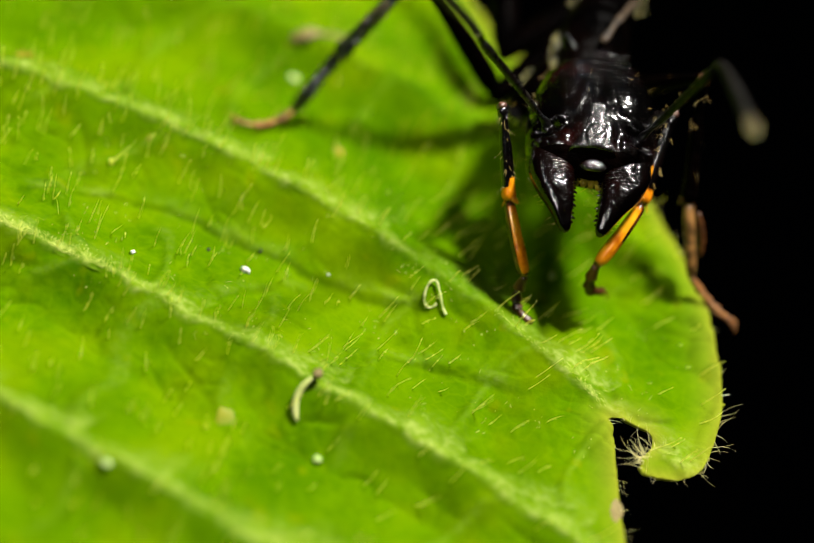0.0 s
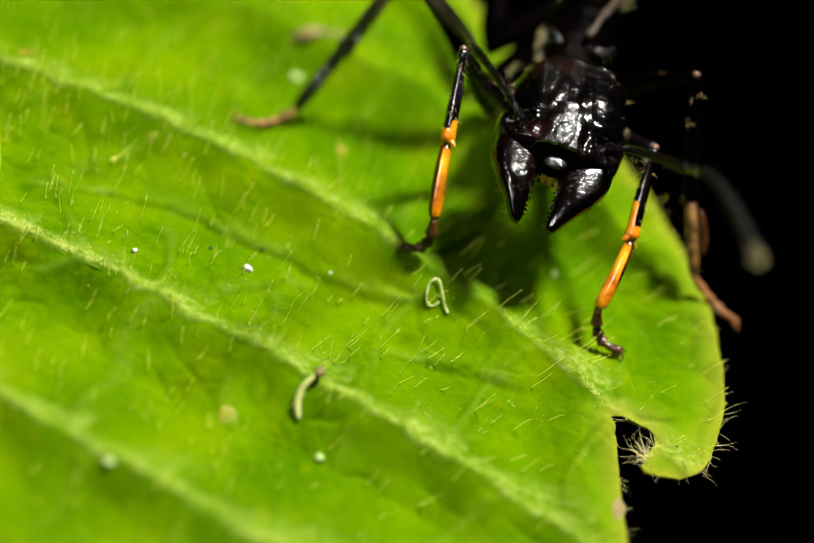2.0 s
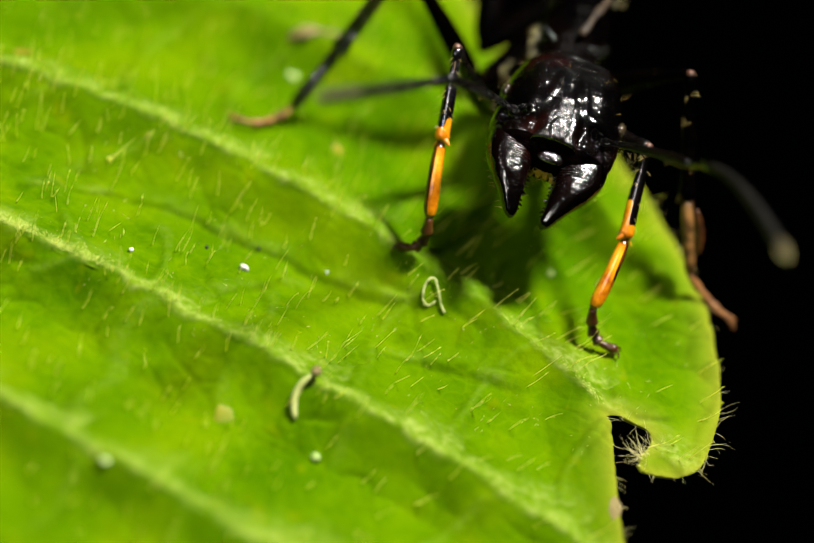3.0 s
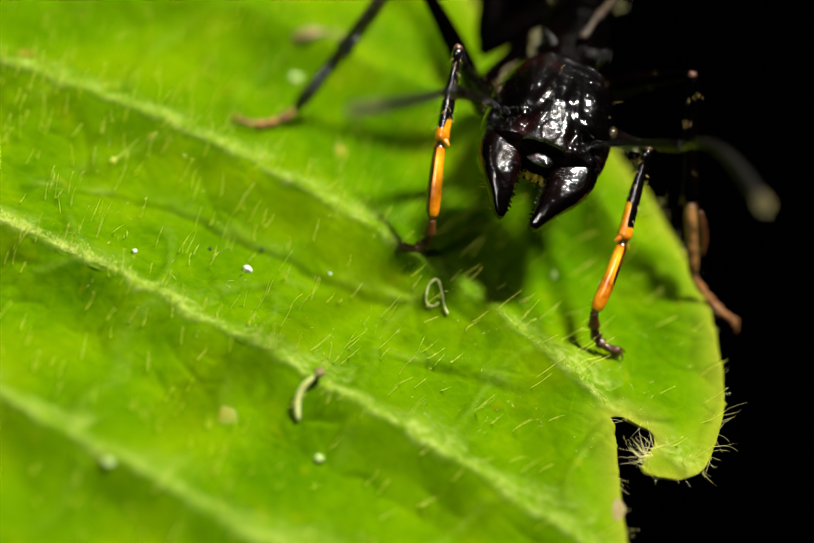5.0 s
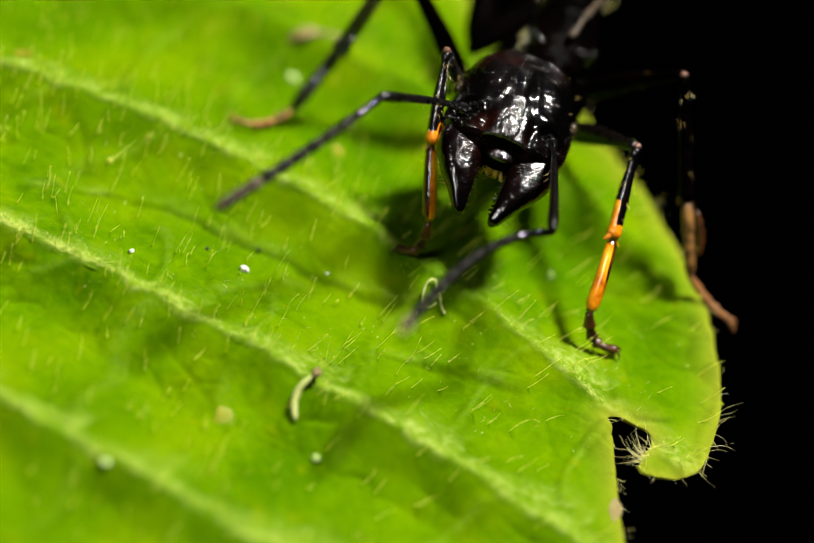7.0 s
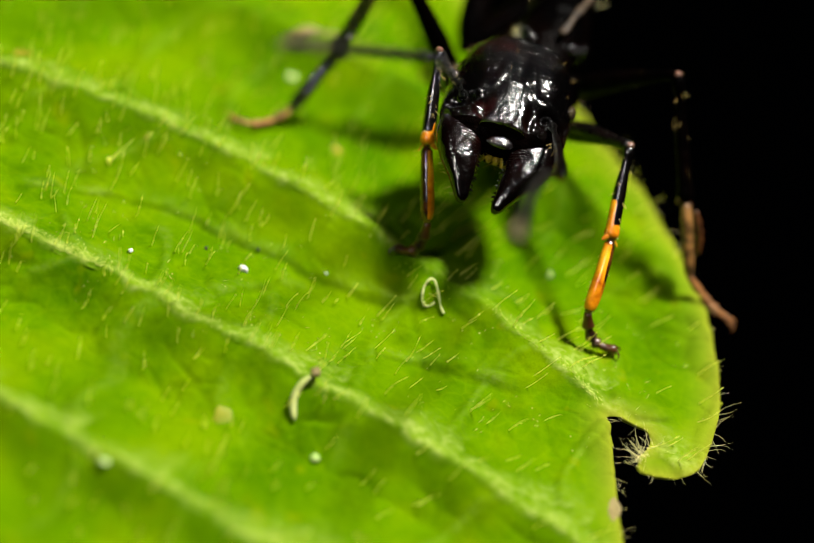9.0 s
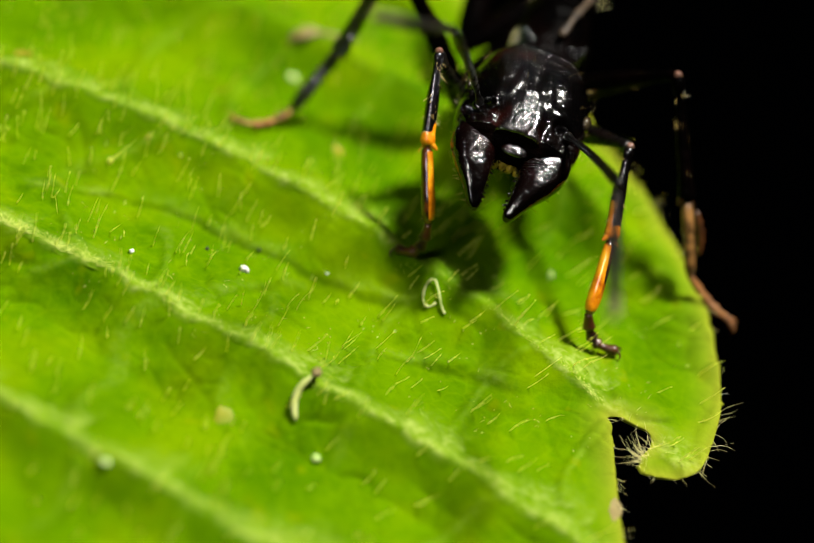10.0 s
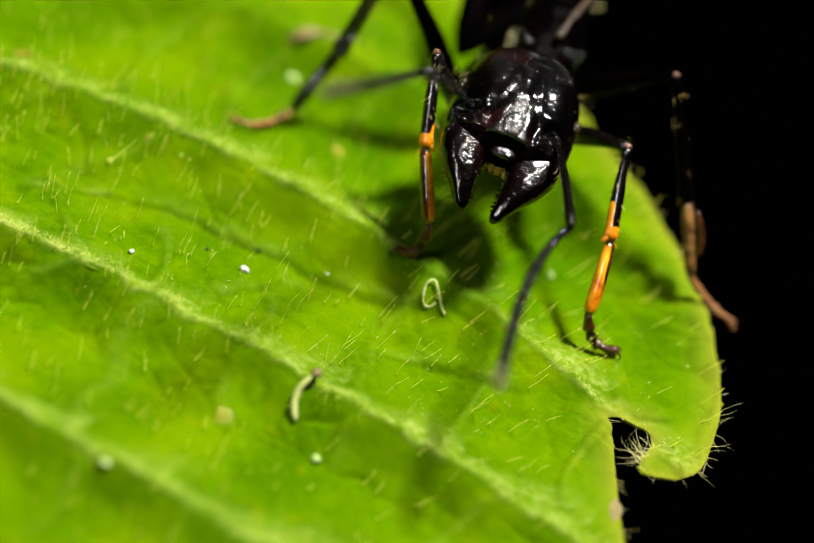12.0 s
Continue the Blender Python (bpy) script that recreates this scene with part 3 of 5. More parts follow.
# ---- what lies on the leaf ----
def build_litter():
    def lump(name, x, y, radii, material, label, category, lumps=0.5):
        p = on_leaf(x, y, radii[2] * 0.55)
        tagged(part(name, ball(p, radii, 8, 12, lumps), material), label, category)

    def scar(name, x, y, radii, material, label, category, lumps=0.5):
        """A thin patch that follows the blade."""
        rings, seg, verts = 7, 22, []
        for i in range(rings + 1):
            for k in range(seg):
                turn = 2 * math.pi * k / seg
                reach = i / rings * (1 + lumps * noise.noise(Vector((x + math.cos(turn), y + math.sin(turn), 0.3))))
                verts.append((x + radii[0] * reach * math.cos(turn), y + radii[1] * reach * math.sin(turn), 0.020 * math.cos(i / rings * 1.57)))
        v = np.array(verts)
        v[:, 2] += leaf_height(v[:, 0], v[:, 1]) + 0.004
        faces = [(i * seg + k, (i + 1) * seg + k, (i + 1) * seg + (k + 1) % seg, i * seg + (k + 1) % seg) for i in range(rings) for k in range(seg)]
        under = [tuple(j + len(v) for j in f[::-1]) for f in faces]
        tagged(part(name, (np.concatenate([v, v - (0, 0, 0.05)]), faces + under), material), label, category)

    lump("white_crumb", -5.59, -1.47, (0.17, 0.15, 0.12), WHITE, "tiny chalky white crumb lying on the leaf", "crumb", 0.9)
    lump("white_crumb", -9.48, -2.95, (0.10, 0.09, 0.08), WHITE, "tiny chalky white crumb beside a leaf vein", "crumb", 0.8)
    lump("white_crumb", -2.72, -0.15, (0.06, 0.05, 0.05), WHITE, "minute white speck lying on the leaf", "crumb", 0.6)
    lump("pale_grain", 5.26, 3.68, (0.13, 0.2, 0.12), GRAIN, "small pale oval grain lying on the leaf", "grain", 0.3)
    lump("pale_grain", -0.7, -8.58, (0.19, 0.19, 0.10), GRAIN, "round whitish grain lying on the leaf", "grain", 0.3)
    lump("pale_grain", -6.95, -12.57, (0.20, 0.20, 0.08), GRAIN, "round pale grain lying on the leaf", "grain", 0.3)
    lump("pale_grain", -7.02, 9.51, (0.24, 0.24, 0.08), GRAIN, "round pale grain lying on the leaf", "grain", 0.4)
    lump("black_grain", -7.14, -1.12, (0.07, 0.07, 0.06), SOOT, "minute black grain lying on the leaf", "grain", 0.3)
    lump("black_grain", -5.42, 0.07, (0.07, 0.07, 0.06), SOOT, "minute black grain lying on the leaf", "grain", 0.3)
    scar("leaf_scar", -4.21, 6.38, (0.26, 0.26, 0.03), RUST, "small rust-coloured scar on the leaf", "scar", 0.5)
    scar("leaf_scar", -4.19, -8.31, (0.30, 0.38, 0.03), YELLOW, "small yellow scar on the leaf", "scar", 0.5)
    scar("leaf_scar", -16.66, 4.37, (0.35, 0.3, 0.03), RUST, "small rust-coloured scar on a leaf vein", "scar", 0.5)
    scar("leaf_scar", -10.86, 2.46, (0.12, 0.13, 0.03), YELLOW, "tiny yellow scar on the leaf", "scar", 0.5)
    scar("leaf_scar", 9.53, -6.97, (0.22, 0.55, 0.05), DRY, "dry brown scar on the leaf margin", "scar", 0.6)
    # a looped plant fibre
    s = np.linspace(0, 1, 60)
    turns = [(1.90, -0.84), (1.55, -0.52), (1.34, -0.22), (1.12, 0.02), (0.92, -0.02), (0.80, -0.36), (0.98, -0.66), (1.28, -0.66), (1.42, -0.46)]
    k = np.linspace(0, 1, len(turns))
    x, y = (np.convolve(np.pad(np.interp(s, k, [p[i] for p in turns]), 4, mode="edge"), np.ones(9) / 9, "valid") for i in (0, 1))
    y = y + 0.10
    z = leaf_height(x, y) + 0.10 + 0.10 * np.sin(s * 4.4)
    r = 0.040 * (1 + 0.28 * np.sin(s * 41) + 0.12 * np.sin(s * 97))
    tagged(part("looped_fibre", loft(np.stack([x, y, z], 1), r, r, 8, (0.1, 0.2, 1))  , STRAW), "pale looped plant fibre lying on the leaf", "fibre")
    # a small pale grub-like husk with a brown end
    s = np.linspace(0, 1, 18)
    x, y = -1.84 + 0.30 * (s - 0.5) ** 2 * 4 - 0.25, -7.71 + 1.15 * s
    z = leaf_height(x, y) + 0.14 + 0.25 * s
    r = 0.135 * np.sqrt(np.clip(1 - (2 * s - 1) ** 4, 0.05, 1)) * (1 - 0.15 * s)
    husk = tagged(part("pale_husk", loft(np.stack([x, y, z], 1), r, r, 12, (1, 0, 0.2)), STRAW), "curved pale husk with a dry brown end lying on the leaf", "husk")
    tip = np.array((x[-1], y[-1], z[-1]))
    part("husk_end", ball(tip + (0.10, 0.2, 0.04), (0.16, 0.24, 0.13), 8, 12, 0.5), DRY, husk, "dry brown end of the husk")
    # a dry fragment
    s = np.linspace(0, 1, 20)
    x, y = -7.69 + 2.56 * s, 10.53 + 1.44 * s
    z = leaf_height(x, y) + 0.12
    r = 0.10 + 0.24 * np.exp(-((s - 0.2) / 0.16) ** 2)
    tagged(part("dry_fragment", loft(np.stack([x, y, z], 1), r, r * 0.5, 10), DRY), "dry brown plant fragment lying on the leaf", "fragment")
    # a pale clubbed hair
    a = on_leaf(-11.86, 1.3)
    b = a + (0.7, 0.5, 1.1)
    tagged(part("clubbed_hair", joined(bristle(a, b, 0.03), ball(a + (0, 0, 0.08), (0.08, 0.08, 0.14), 8, 10)), HAIR), "long pale hair with a thick foot on the leaf", "hair")


build_litter()


# ---- the ant ----
def limb(stops, length, bow=0.0, seg=16, n=26):
    """A limb segment along +y from the origin: stops of (way, half width)."""
    s, w = smooth_steps(stops, n)
    c = np.stack([np.zeros(n), s * length, bow * 4 * s * (1 - s)], 1)
    return loft(c, np.clip(w, 0.01, 9), np.clip(w, 0.01, 9), seg)


def bristles_on(length, radius, count, seed, size=0.45, start=0.1, end=0.95):
    rng = np.random.RandomState(seed)
    out = []
    for _ in range(count):
        s, a = rng.uniform(start, end), rng.uniform(0, 6.28)
        d = np.array((math.cos(a), 0.75, math.sin(a)))
        root = np.array((math.cos(a) * radius * 0.9, s * length, math.sin(a) * radius * 0.9))
        out.append(inked(bristle(root, root + unit(d) * size * rng.uniform(0.5, 1.1), 0.008), 1))
    return out


def head_shape():
    """The head capsule: broad, with round hind corners, a raised frons, antennal grooves and a shield-like clypeus."""
    n, seg = 120, 132
    y, w, up, down = smooth_steps([(-2.45, 0.30, 0.25, 0.25), (-2.30, 1.05, 0.70, 0.7), (-1.85, 1.70, 0.98, 1.2), (-1.0, 2.12, 1.22, 1.55), (0.1, 2.34, 1.40, 1.6),
                                   (1.0, 2.38, 1.47, 1.45), (1.75, 2.28, 1.45, 1.15), (2.25, 1.95, 1.22, 0.9), (2.58, 1.40, 0.80, 0.55), (2.72, 0.90, 0.30, 0.3)], n)
    step = lambda v: 1 / (1 + math.exp(-max(-30.0, min(30.0, v))))
    verts, faces = [], []
    for i in range(n):
        for k in range(seg):
            a = 2 * math.pi * k / seg
            ca, sa = math.cos(a), math.sin(a)
            x = w[i] * math.copysign(abs(ca) ** 0.82, ca)
            z = (up[i] if sa > 0 else down[i]) * math.copysign(abs(sa) ** 0.85, sa)
            yy = y[i]
            if sa > 0:
                g = lambda cx, cy, rx, ry: math.exp(-((abs(x) - cx) / rx) ** 2 - ((yy - cy) / ry) ** 2)
                shield = step((0.66 - 0.16 * (yy - 1.3) ** 2 - abs(x)) / 0.045) * step((yy - 0.42) / 0.07) * step((2.42 - yy) / 0.05)
                brow = math.exp(-((abs(x) - 0.62 - 0.22 * yy) / 0.11) ** 2) * step((yy + 1.0) / 0.2) * step((0.75 - yy) / 0.1)
                z += sa * (0.10 * shield + 0.13 * brow - 0.48 * g(1.55, 1.32, 0.45, 0.26) - 0.34 * g(2.0, 1.40, 0.40, 0.24)
                           + 0.10 * g(0.30, 0.05, 0.22, 0.5) - 0.16 * g(0.0, -0.1, 0.12, 0.6) - 0.16 * g(0.86, 1.6, 0.10, 0.6)
                           + 0.13 * g(1.30, 0.70, 0.40, 0.34) - 0.07 * g(0.0, -1.2, 0.12, 0.7) + 0.12 * g(1.15, -0.55, 0.4, 0.6) - 0.08 * g(1.9, -0.9, 0.3, 0.5))
                z += sa * 0.035 * noise.noise(Vector((x * 2.4, yy * 2.4, 3.0))) + sa * 0.018 * noise.noise(Vector((x * 7, yy * 7, 1.0)))
            verts.append((x, yy, z))
    for i in range(n - 1):
        for k in range(seg):
            j = (k + 1) % seg
            faces.append((i * seg + j, i * seg + k, (i + 1) * seg + k, (i + 1) * seg + j))
    faces.append(tuple(range(seg)))
    faces.append(tuple(range((n - 1) * seg, n * seg))[::-1])
    # the front of the capsule takes the near-shineless chitin as painted mouth shade
    ink = [1 if y[i // seg] > 2.0 and i // seg < n else 0 for i in range((n - 1) * seg)] + [0, 1]
    return verts, faces, ink


def clypeus_shape():
    """A fan-shaped plate on the face, arched across, with a raised middle field and a turned-down front edge."""
    n, seg = 44, 40
    y, w = smooth_steps([(0.12, 0.20), (0.35, 0.34), (0.9, 0.42), (1.35, 0.52), (1.8, 0.74), (2.10, 0.92), (2.26, 0.90), (2.32, 0.80)], n)
    step = lambda v: 1 / (1 + math.exp(-max(-30.0, min(30.0, v))))
    verts, faces = [], []
    for i in range(n):
        for k in range(seg):
            u = 2 * k / (seg - 1) - 1
            x = w[i] * u
            z = 1.655 - 0.02 * (y[i] - 1) - 0.26 * x * x - 0.45 * abs(u) ** 9 - 0.5 * step((y[i] - 2.25) / 0.025) - 0.35 * step((0.22 - y[i]) / 0.03)
            field = math.hypot(x / 0.34, (y[i] - 1.72) / 0.50)
            z += 0.045 * step((1 - field) / 0.06) - 0.035 * math.exp(-((field - 1.12) / 0.10) ** 2) + 0.02 * noise.noise(Vector((x * 5, y[i] * 5, 2.0)))
            verts.append((x, y[i], z))
    for i in range(n - 1):
        for k in range(seg - 1):
            a = i * seg + k
            faces.append((a, a + 1, a + 1 + seg, a + seg))
    # a closed underside, sunk in the head
    m = len(verts)
    verts += [(x, yy, z - 0.45) for x, yy, z in verts]
    faces += [tuple(m + v for v in f[::-1]) for f in faces]
    ring = [k for k in range(seg)] + [i * seg + seg - 1 for i in range(1, n)] + [(n - 1) * seg + k for k in range(seg - 2, -1, -1)] + [i * seg for i in range(n - 2, 0, -1)]
    top = len(faces) // 2
    faces += [(ring[(i + 1) % len(ring)], ring[i], m + ring[i], m + ring[(i + 1) % len(ring)]) for i in range(len(ring))]
    # front edge and underside take the same painted shade
    return verts, faces, [1 if i >= top or y[i // (seg - 1)] > 2.2 else 0 for i in range(len(faces))]


def mandible_shape(side):
    s, x, y, z, w, h = smooth_steps([(0, 1.36, 1.60, 0.10, 0.84, 0.66), (0.2, 1.34, 2.35, 0.26, 0.90, 0.66), (0.45, 1.18, 3.10, 0.28, 0.74, 0.56), (0.7, 0.93, 3.80, 0.20, 0.50, 0.42),
                                     (0.9, 0.74, 4.40, 0.06, 0.30, 0.28), (0.97, 0.62, 4.74, -0.04, 0.19, 0.17), (1.0, 0.58, 4.86, -0.08, 0.08, 0.08)], 44)
    shape = loft(np.stack([side * x, y, z], 1), w, h, 32, (0, 0, 1), 0.78)
    teeth = []
    for k, f in enumerate(np.linspace(0.30, 0.93, 12)):
        i = int(f * 43)
        inner = np.array((side * (x[i] - w[i] * 0.93), y[i], z[i] + 0.02))
        size = (0.12, 0.17, 0.10)[k % 3]
        teeth.append(bristle(inner + (side * 0.12, 0, 0), inner + (-side * size * 0.8, size * 0.6, -0.03), 0.10, (0, 0, 0), 3, 7))
    return joined(shape, *teeth)


def smooth(v):
    v = min(1.0, max(0.0, v))
    return v * v * (3 - 2 * v)


def mark(ob, n, seg, marks):
    """Writes where a limb of n rings is orange (warm) and brown (dusk), from the way along it and the turn round it."""
    warm, dusk = np.zeros(len(ob.data.vertices), np.float32), np.zeros(len(ob.data.vertices), np.float32)
    for i in range(n):
        for k in range(seg):
            warm[i * seg + k], dusk[i * seg + k] = marks(i / (n - 1), 2 * math.pi * k / seg)
    for name, values in (("warm", warm), ("dusk", dusk)):
        ob.data.attributes.new(name, "FLOAT", "POINT").data.foreach_set("value", values)


def build_ant():
    ant = tagged(new("ant"), "large black ant with orange front feet, walking over the green leaf", "ant")
    parts = {"ant": ant}
    # head, with its own moving antennae
    rng = np.random.RandomState(9)
    head = part("head", head_shape(), (PITTED, DULL_SHADED), ant, "glossy black pitted head with a dark red cast")
    parts["head"] = head
    for side in (1, -1):
        part("mandible", mandible_shape(side), GROOVED, head, "polished black toothed jaw")
        part("eye", ball((side * 2.20, 0.10, 0.42), (0.22, 0.33, 0.33), 14, 18), EYES, head, "small dark round eye")
        socket = ball((side * 1.65, 1.18, 0.85), (0.28, 0.28, 0.22), 10, 16)
        part("antennal_socket", socket, BLACK, head)
    part("clypeus", clypeus_shape(), (GRANULAR, DULL_SHADED), head, "granular shield-like black face plate")
    s, w = smooth_steps([(0, 0.25), (0.15, 0.55), (0.5, 0.66), (0.85, 0.55), (1.0, 0.3)], 20)
    part("labrum", loft(np.stack([-0.06 + (s - 0.5) * 0.95, 2.40 + 0.16 * np.cos((s - 0.5) * 3), 0.98 - 0.20 * (2 * s - 1) ** 2], 1), w * 0.40, w * 0.24, 18), GRANULAR, head, "glossy plate between the jaws")
    part("palp_tuft", joined(*[ball((x, 2.66, 0.10 - abs(x) * 0.3), (0.15, 0.32, 0.15), 8, 12, 0.3) for x in (-0.42, -0.14, 0.14, 0.42)],
                              *[inked(bristle((rng.uniform(-0.5, 0.5), 2.75, rng.uniform(0.05, 0.3)), (rng.uniform(-0.6, 0.6), rng.uniform(2.95, 3.25), rng.uniform(0.05, 0.45)), 0.014), 1) for _ in range(18)]), (PALP, PALP), head, "yellow-brown bristly mouthparts")
    hairs = []
    for _ in range(46):
        y = rng.uniform(-2.2, 2.1)
        a = rng.uniform(-0.15, 1.0) * math.pi if rng.uniform() < 0.45 else rng.choice((0.02, 0.98)) * math.pi + rng.normal(0, 0.15)
        wx = 2.35 * math.sqrt(max(0.05, 1 - (y / 2.75) ** 2))
        root = np.array((wx * math.cos(a), y, 1.30 * math.sin(a) * math.sqrt(max(0.05, 1 - (y / 2.9) ** 2))))
        hairs.append(bristle(root * 0.97, root + unit((math.cos(a), rng.normal(0, 0.4), math.sin(a) + 0.1)) * rng.uniform(0.14, 0.34), 0.0065, rng.normal(0, 0.03, 3)))
    for side in (1, -1):
        for _ in range(22):
            f = rng.uniform(0.05, 0.9)
            root = np.array((side * (2.15 - 1.5 * f ** 1.6), 1.8 + 2.9 * f, -0.15 - 0.4 * f))
            hairs.append(bristle(root, root + unit((side, 0.5, rng.normal(0, 0.4))) * rng.uniform(0.12, 0.3), 0.011))
    tagged(part("head_bristles", joined(*hairs), BRISTLE, head, "sparse golden bristles"), kind="stuff")
    for key, bow in (("antenna_a", 0.32), ("antenna_b", 0.70)):
        shape = limb([(0, 0.10), (0.04, 0.17), (0.10, 0.11), (0.3, 0.125), (0.75, 0.165), (0.94, 0.18), (1.0, 0.12)], 5.0, 0.12)
        # antenna_b gets a low-shine, shaded copy of antenna_a's scape chitin
        parts[key + "_scape"] = part("scape", joined(shape, *bristles_on(5.0, 0.16, 22, 21 if key[-1] == "a" else 22, 0.22, 0.3)), (STREAKED if key[-1] == "a" else SHADED_SCAPE, BRISTLE), head, "black shiny first antenna segment")
        lengths = [0.62, 0.72, 0.72, 0.70, 0.68, 0.66, 0.62, 0.60, 0.58, 0.56, 0.74]
        total, start, ways, radii, mats = 7.2, 0.0, [], [], []
        for k, l in enumerate(lengths):
            l *= total / sum(lengths)
            f = np.linspace(0, 1, 10) if k == 10 else np.linspace(0, 0.94, 9)
            r = (0.150 + 0.010 * min(k, 6)) * (0.70 + 0.30 * np.sin(np.clip(f * 1.4 + 0.10, 0, 1) * math.pi / 2)) * np.where((f < 0.04) & (k > 0), 0.66, 1)
            if k == 10:
                r = r * np.sqrt(np.clip(1 - f ** 3.2, 0.02, 1))
            ways.extend((start + f * l) / total)
            radii.extend(r)
            # on antenna_b darkness is put into the colour; only the last joint looks lit
            mats.extend([0 if k < 2 or i == 0 else 1 if k > (9 if key[-1] == "b" else 7) else 3 for i in range(len(f))])
            start += l
        ways, radii = np.array(ways), np.array(radii)
        c = np.stack([np.zeros(len(ways)), ways * total, bow * 4 * ways * (1 - ways) * (1.3 - 0.6 * ways)], 1)
        v, f = loft(c, radii, radii, 14)
        ink = [mats[i // 14] for i in range(len(f) - 2)] + [0, 1]
        fuzz = []
        for _ in range(150):
            # antenna_b has pale fuzz at its tip only, for the same unlit look
            i, turn = rng.randint(len(ways) * 9 // 10 if key[-1] == "b" else 9, len(ways)), rng.uniform(0, 6.28)
            out = np.array((math.cos(turn), 0.9, math.sin(turn)))
            root = c[i] + radii[i] * 0.9 * np.array((math.cos(turn), 0, math.sin(turn)))
            fuzz.append(inked(bristle(root, root + unit(out) * rng.uniform(0.06, 0.16), 0.007), 2))
        parts[key + "_whip"] = part("funiculus", joined((v, f, ink), *fuzz), (BLACK, GREY, FUZZ, DUSKY), head, "downy grey-brown jointed antenna whip")
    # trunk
    def bulb(name, stops, material=DULL_SHADED, label="", seg=40, bumps=()):
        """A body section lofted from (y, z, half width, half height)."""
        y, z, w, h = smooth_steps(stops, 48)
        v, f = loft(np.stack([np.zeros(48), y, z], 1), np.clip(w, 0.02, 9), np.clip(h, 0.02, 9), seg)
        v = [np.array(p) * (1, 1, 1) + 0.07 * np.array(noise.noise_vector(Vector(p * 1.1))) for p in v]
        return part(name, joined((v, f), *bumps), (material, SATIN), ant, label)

    knobs = []
    for side in (1, -1):
        tip = np.array((0.05 + side * 1.17, -0.56, 5.43))
        knobs.append(inked(joined(bristle(tip + (-side * 0.30, 0.45, -0.85), tip + (side * 0.03, -0.02, 0.12), 0.38, (side * 0.05, 0, 0.05), 6, 12), ball(tip + (0, 0, -0.04), (0.15, 0.18, 0.20), 10, 14, 0.5)), 1))
    knobs += [inked(ball((0.05 + x, -0.46 - 0.10 * math.cos(7 * x), 5.11 + 0.10 * math.sin(9 * x)), (0.19, 0.24, 0.17), 8, 12, 0.7), 1) for x in (-0.72, -0.38, -0.02, 0.36, 0.70)]
    bulb("neck", [(-2.9, 4.2, 0.35, 0.4), (-2.2, 4.2, 0.60, 0.65), (-1.2, 4.4, 0.75, 0.9)])
    bulb("pronotum", [(-1.75, 4.55, 0.30, 0.35), (-1.45, 4.50, 0.75, 0.55), (-0.5, 4.50, 1.15, 0.85), (0.6, 4.60, 1.30, 1.05), (1.5, 4.65, 1.15, 1.15), (1.8, 4.5, 0.7, 0.8)],
         label="black knobbed front of the trunk", bumps=knobs)
    bulb("mesothorax", [(1.3, 4.4, 0.7, 0.8), (1.8, 4.45, 1.15, 1.25), (2.8, 4.45, 1.25, 1.35), (3.6, 4.3, 1.0, 1.15), (4.0, 4.2, 0.7, 0.8)])
    bulb("propodeum", [(3.5, 4.1, 0.7, 0.8), (4.0, 4.25, 1.10, 1.20), (5.2, 4.20, 1.10, 1.15), (6.0, 3.7, 0.75, 0.75), (6.3, 3.5, 0.4, 0.4)])
    bulb("petiole", [(6.1, 3.4, 0.30, 0.30), (6.7, 3.6, 0.55, 0.70), (7.4, 4.1, 0.75, 1.10), (8.0, 4.0, 0.70, 1.00), (8.5, 3.6, 0.40, 0.50)])
    bulb("gaster_ring", [(8.3, 3.7, 0.35, 0.4), (8.8, 3.9, 1.30, 1.30), (9.8, 4.0, 1.85, 1.75), (10.9, 4.0, 2.05, 1.90), (11.3, 3.95, 1.80, 1.70)])
    bulb("gaster_ring", [(11.1, 3.95, 1.75, 1.65), (11.5, 3.95, 2.15, 1.98), (12.8, 3.75, 2.15, 1.95), (13.6, 3.55, 1.80, 1.65), (13.8, 3.5, 1.5, 1.35)])
    bulb("gaster_tip", [(13.5, 3.5, 1.45, 1.30), (14.0, 3.4, 1.55, 1.40), (15.0, 3.1, 1.10, 1.00), (15.8, 2.8, 0.45, 0.42), (16.0, 2.75, 0.15, 0.15)])
    part("sting", bristle((0, 15.8, 2.8), (0, 16.9, 2.3), 0.08, (0, 0, 0.1), 4, 8), BROWN, ant)
    hairs = []
    for _ in range(90):
        y = rng.uniform(2.5, 15)
        a = rng.uniform(0.05, 0.95) * math.pi
        r = 1.45 if y < 6 else 1.9
        root = np.array((r * 0.9 * math.cos(a), y, 4.5 - 0.08 * max(0, y - 6) + r * 0.8 * math.sin(a)))
        hairs.append(bristle(root, root + unit((math.cos(a), 0.3, math.sin(a))) * rng.uniform(0.25, 0.5), 0.009))
    tagged(part("body_bristles", joined(*hairs), FUZZ, ant, "sparse pale bristles"), kind="stuff")
    # pale silky down on the flanks and the front hips; the third patch paints a trunk sheen
    for where, size in (((-1.28, -0.15, 4.42), (0.17, 1.0, 0.22)), ((-1.72, -0.55, 2.95), (0.34, 0.50, 0.34)), ((-0.95, 2.9, 4.75), (0.30, 0.70, 0.50))):
        down = []
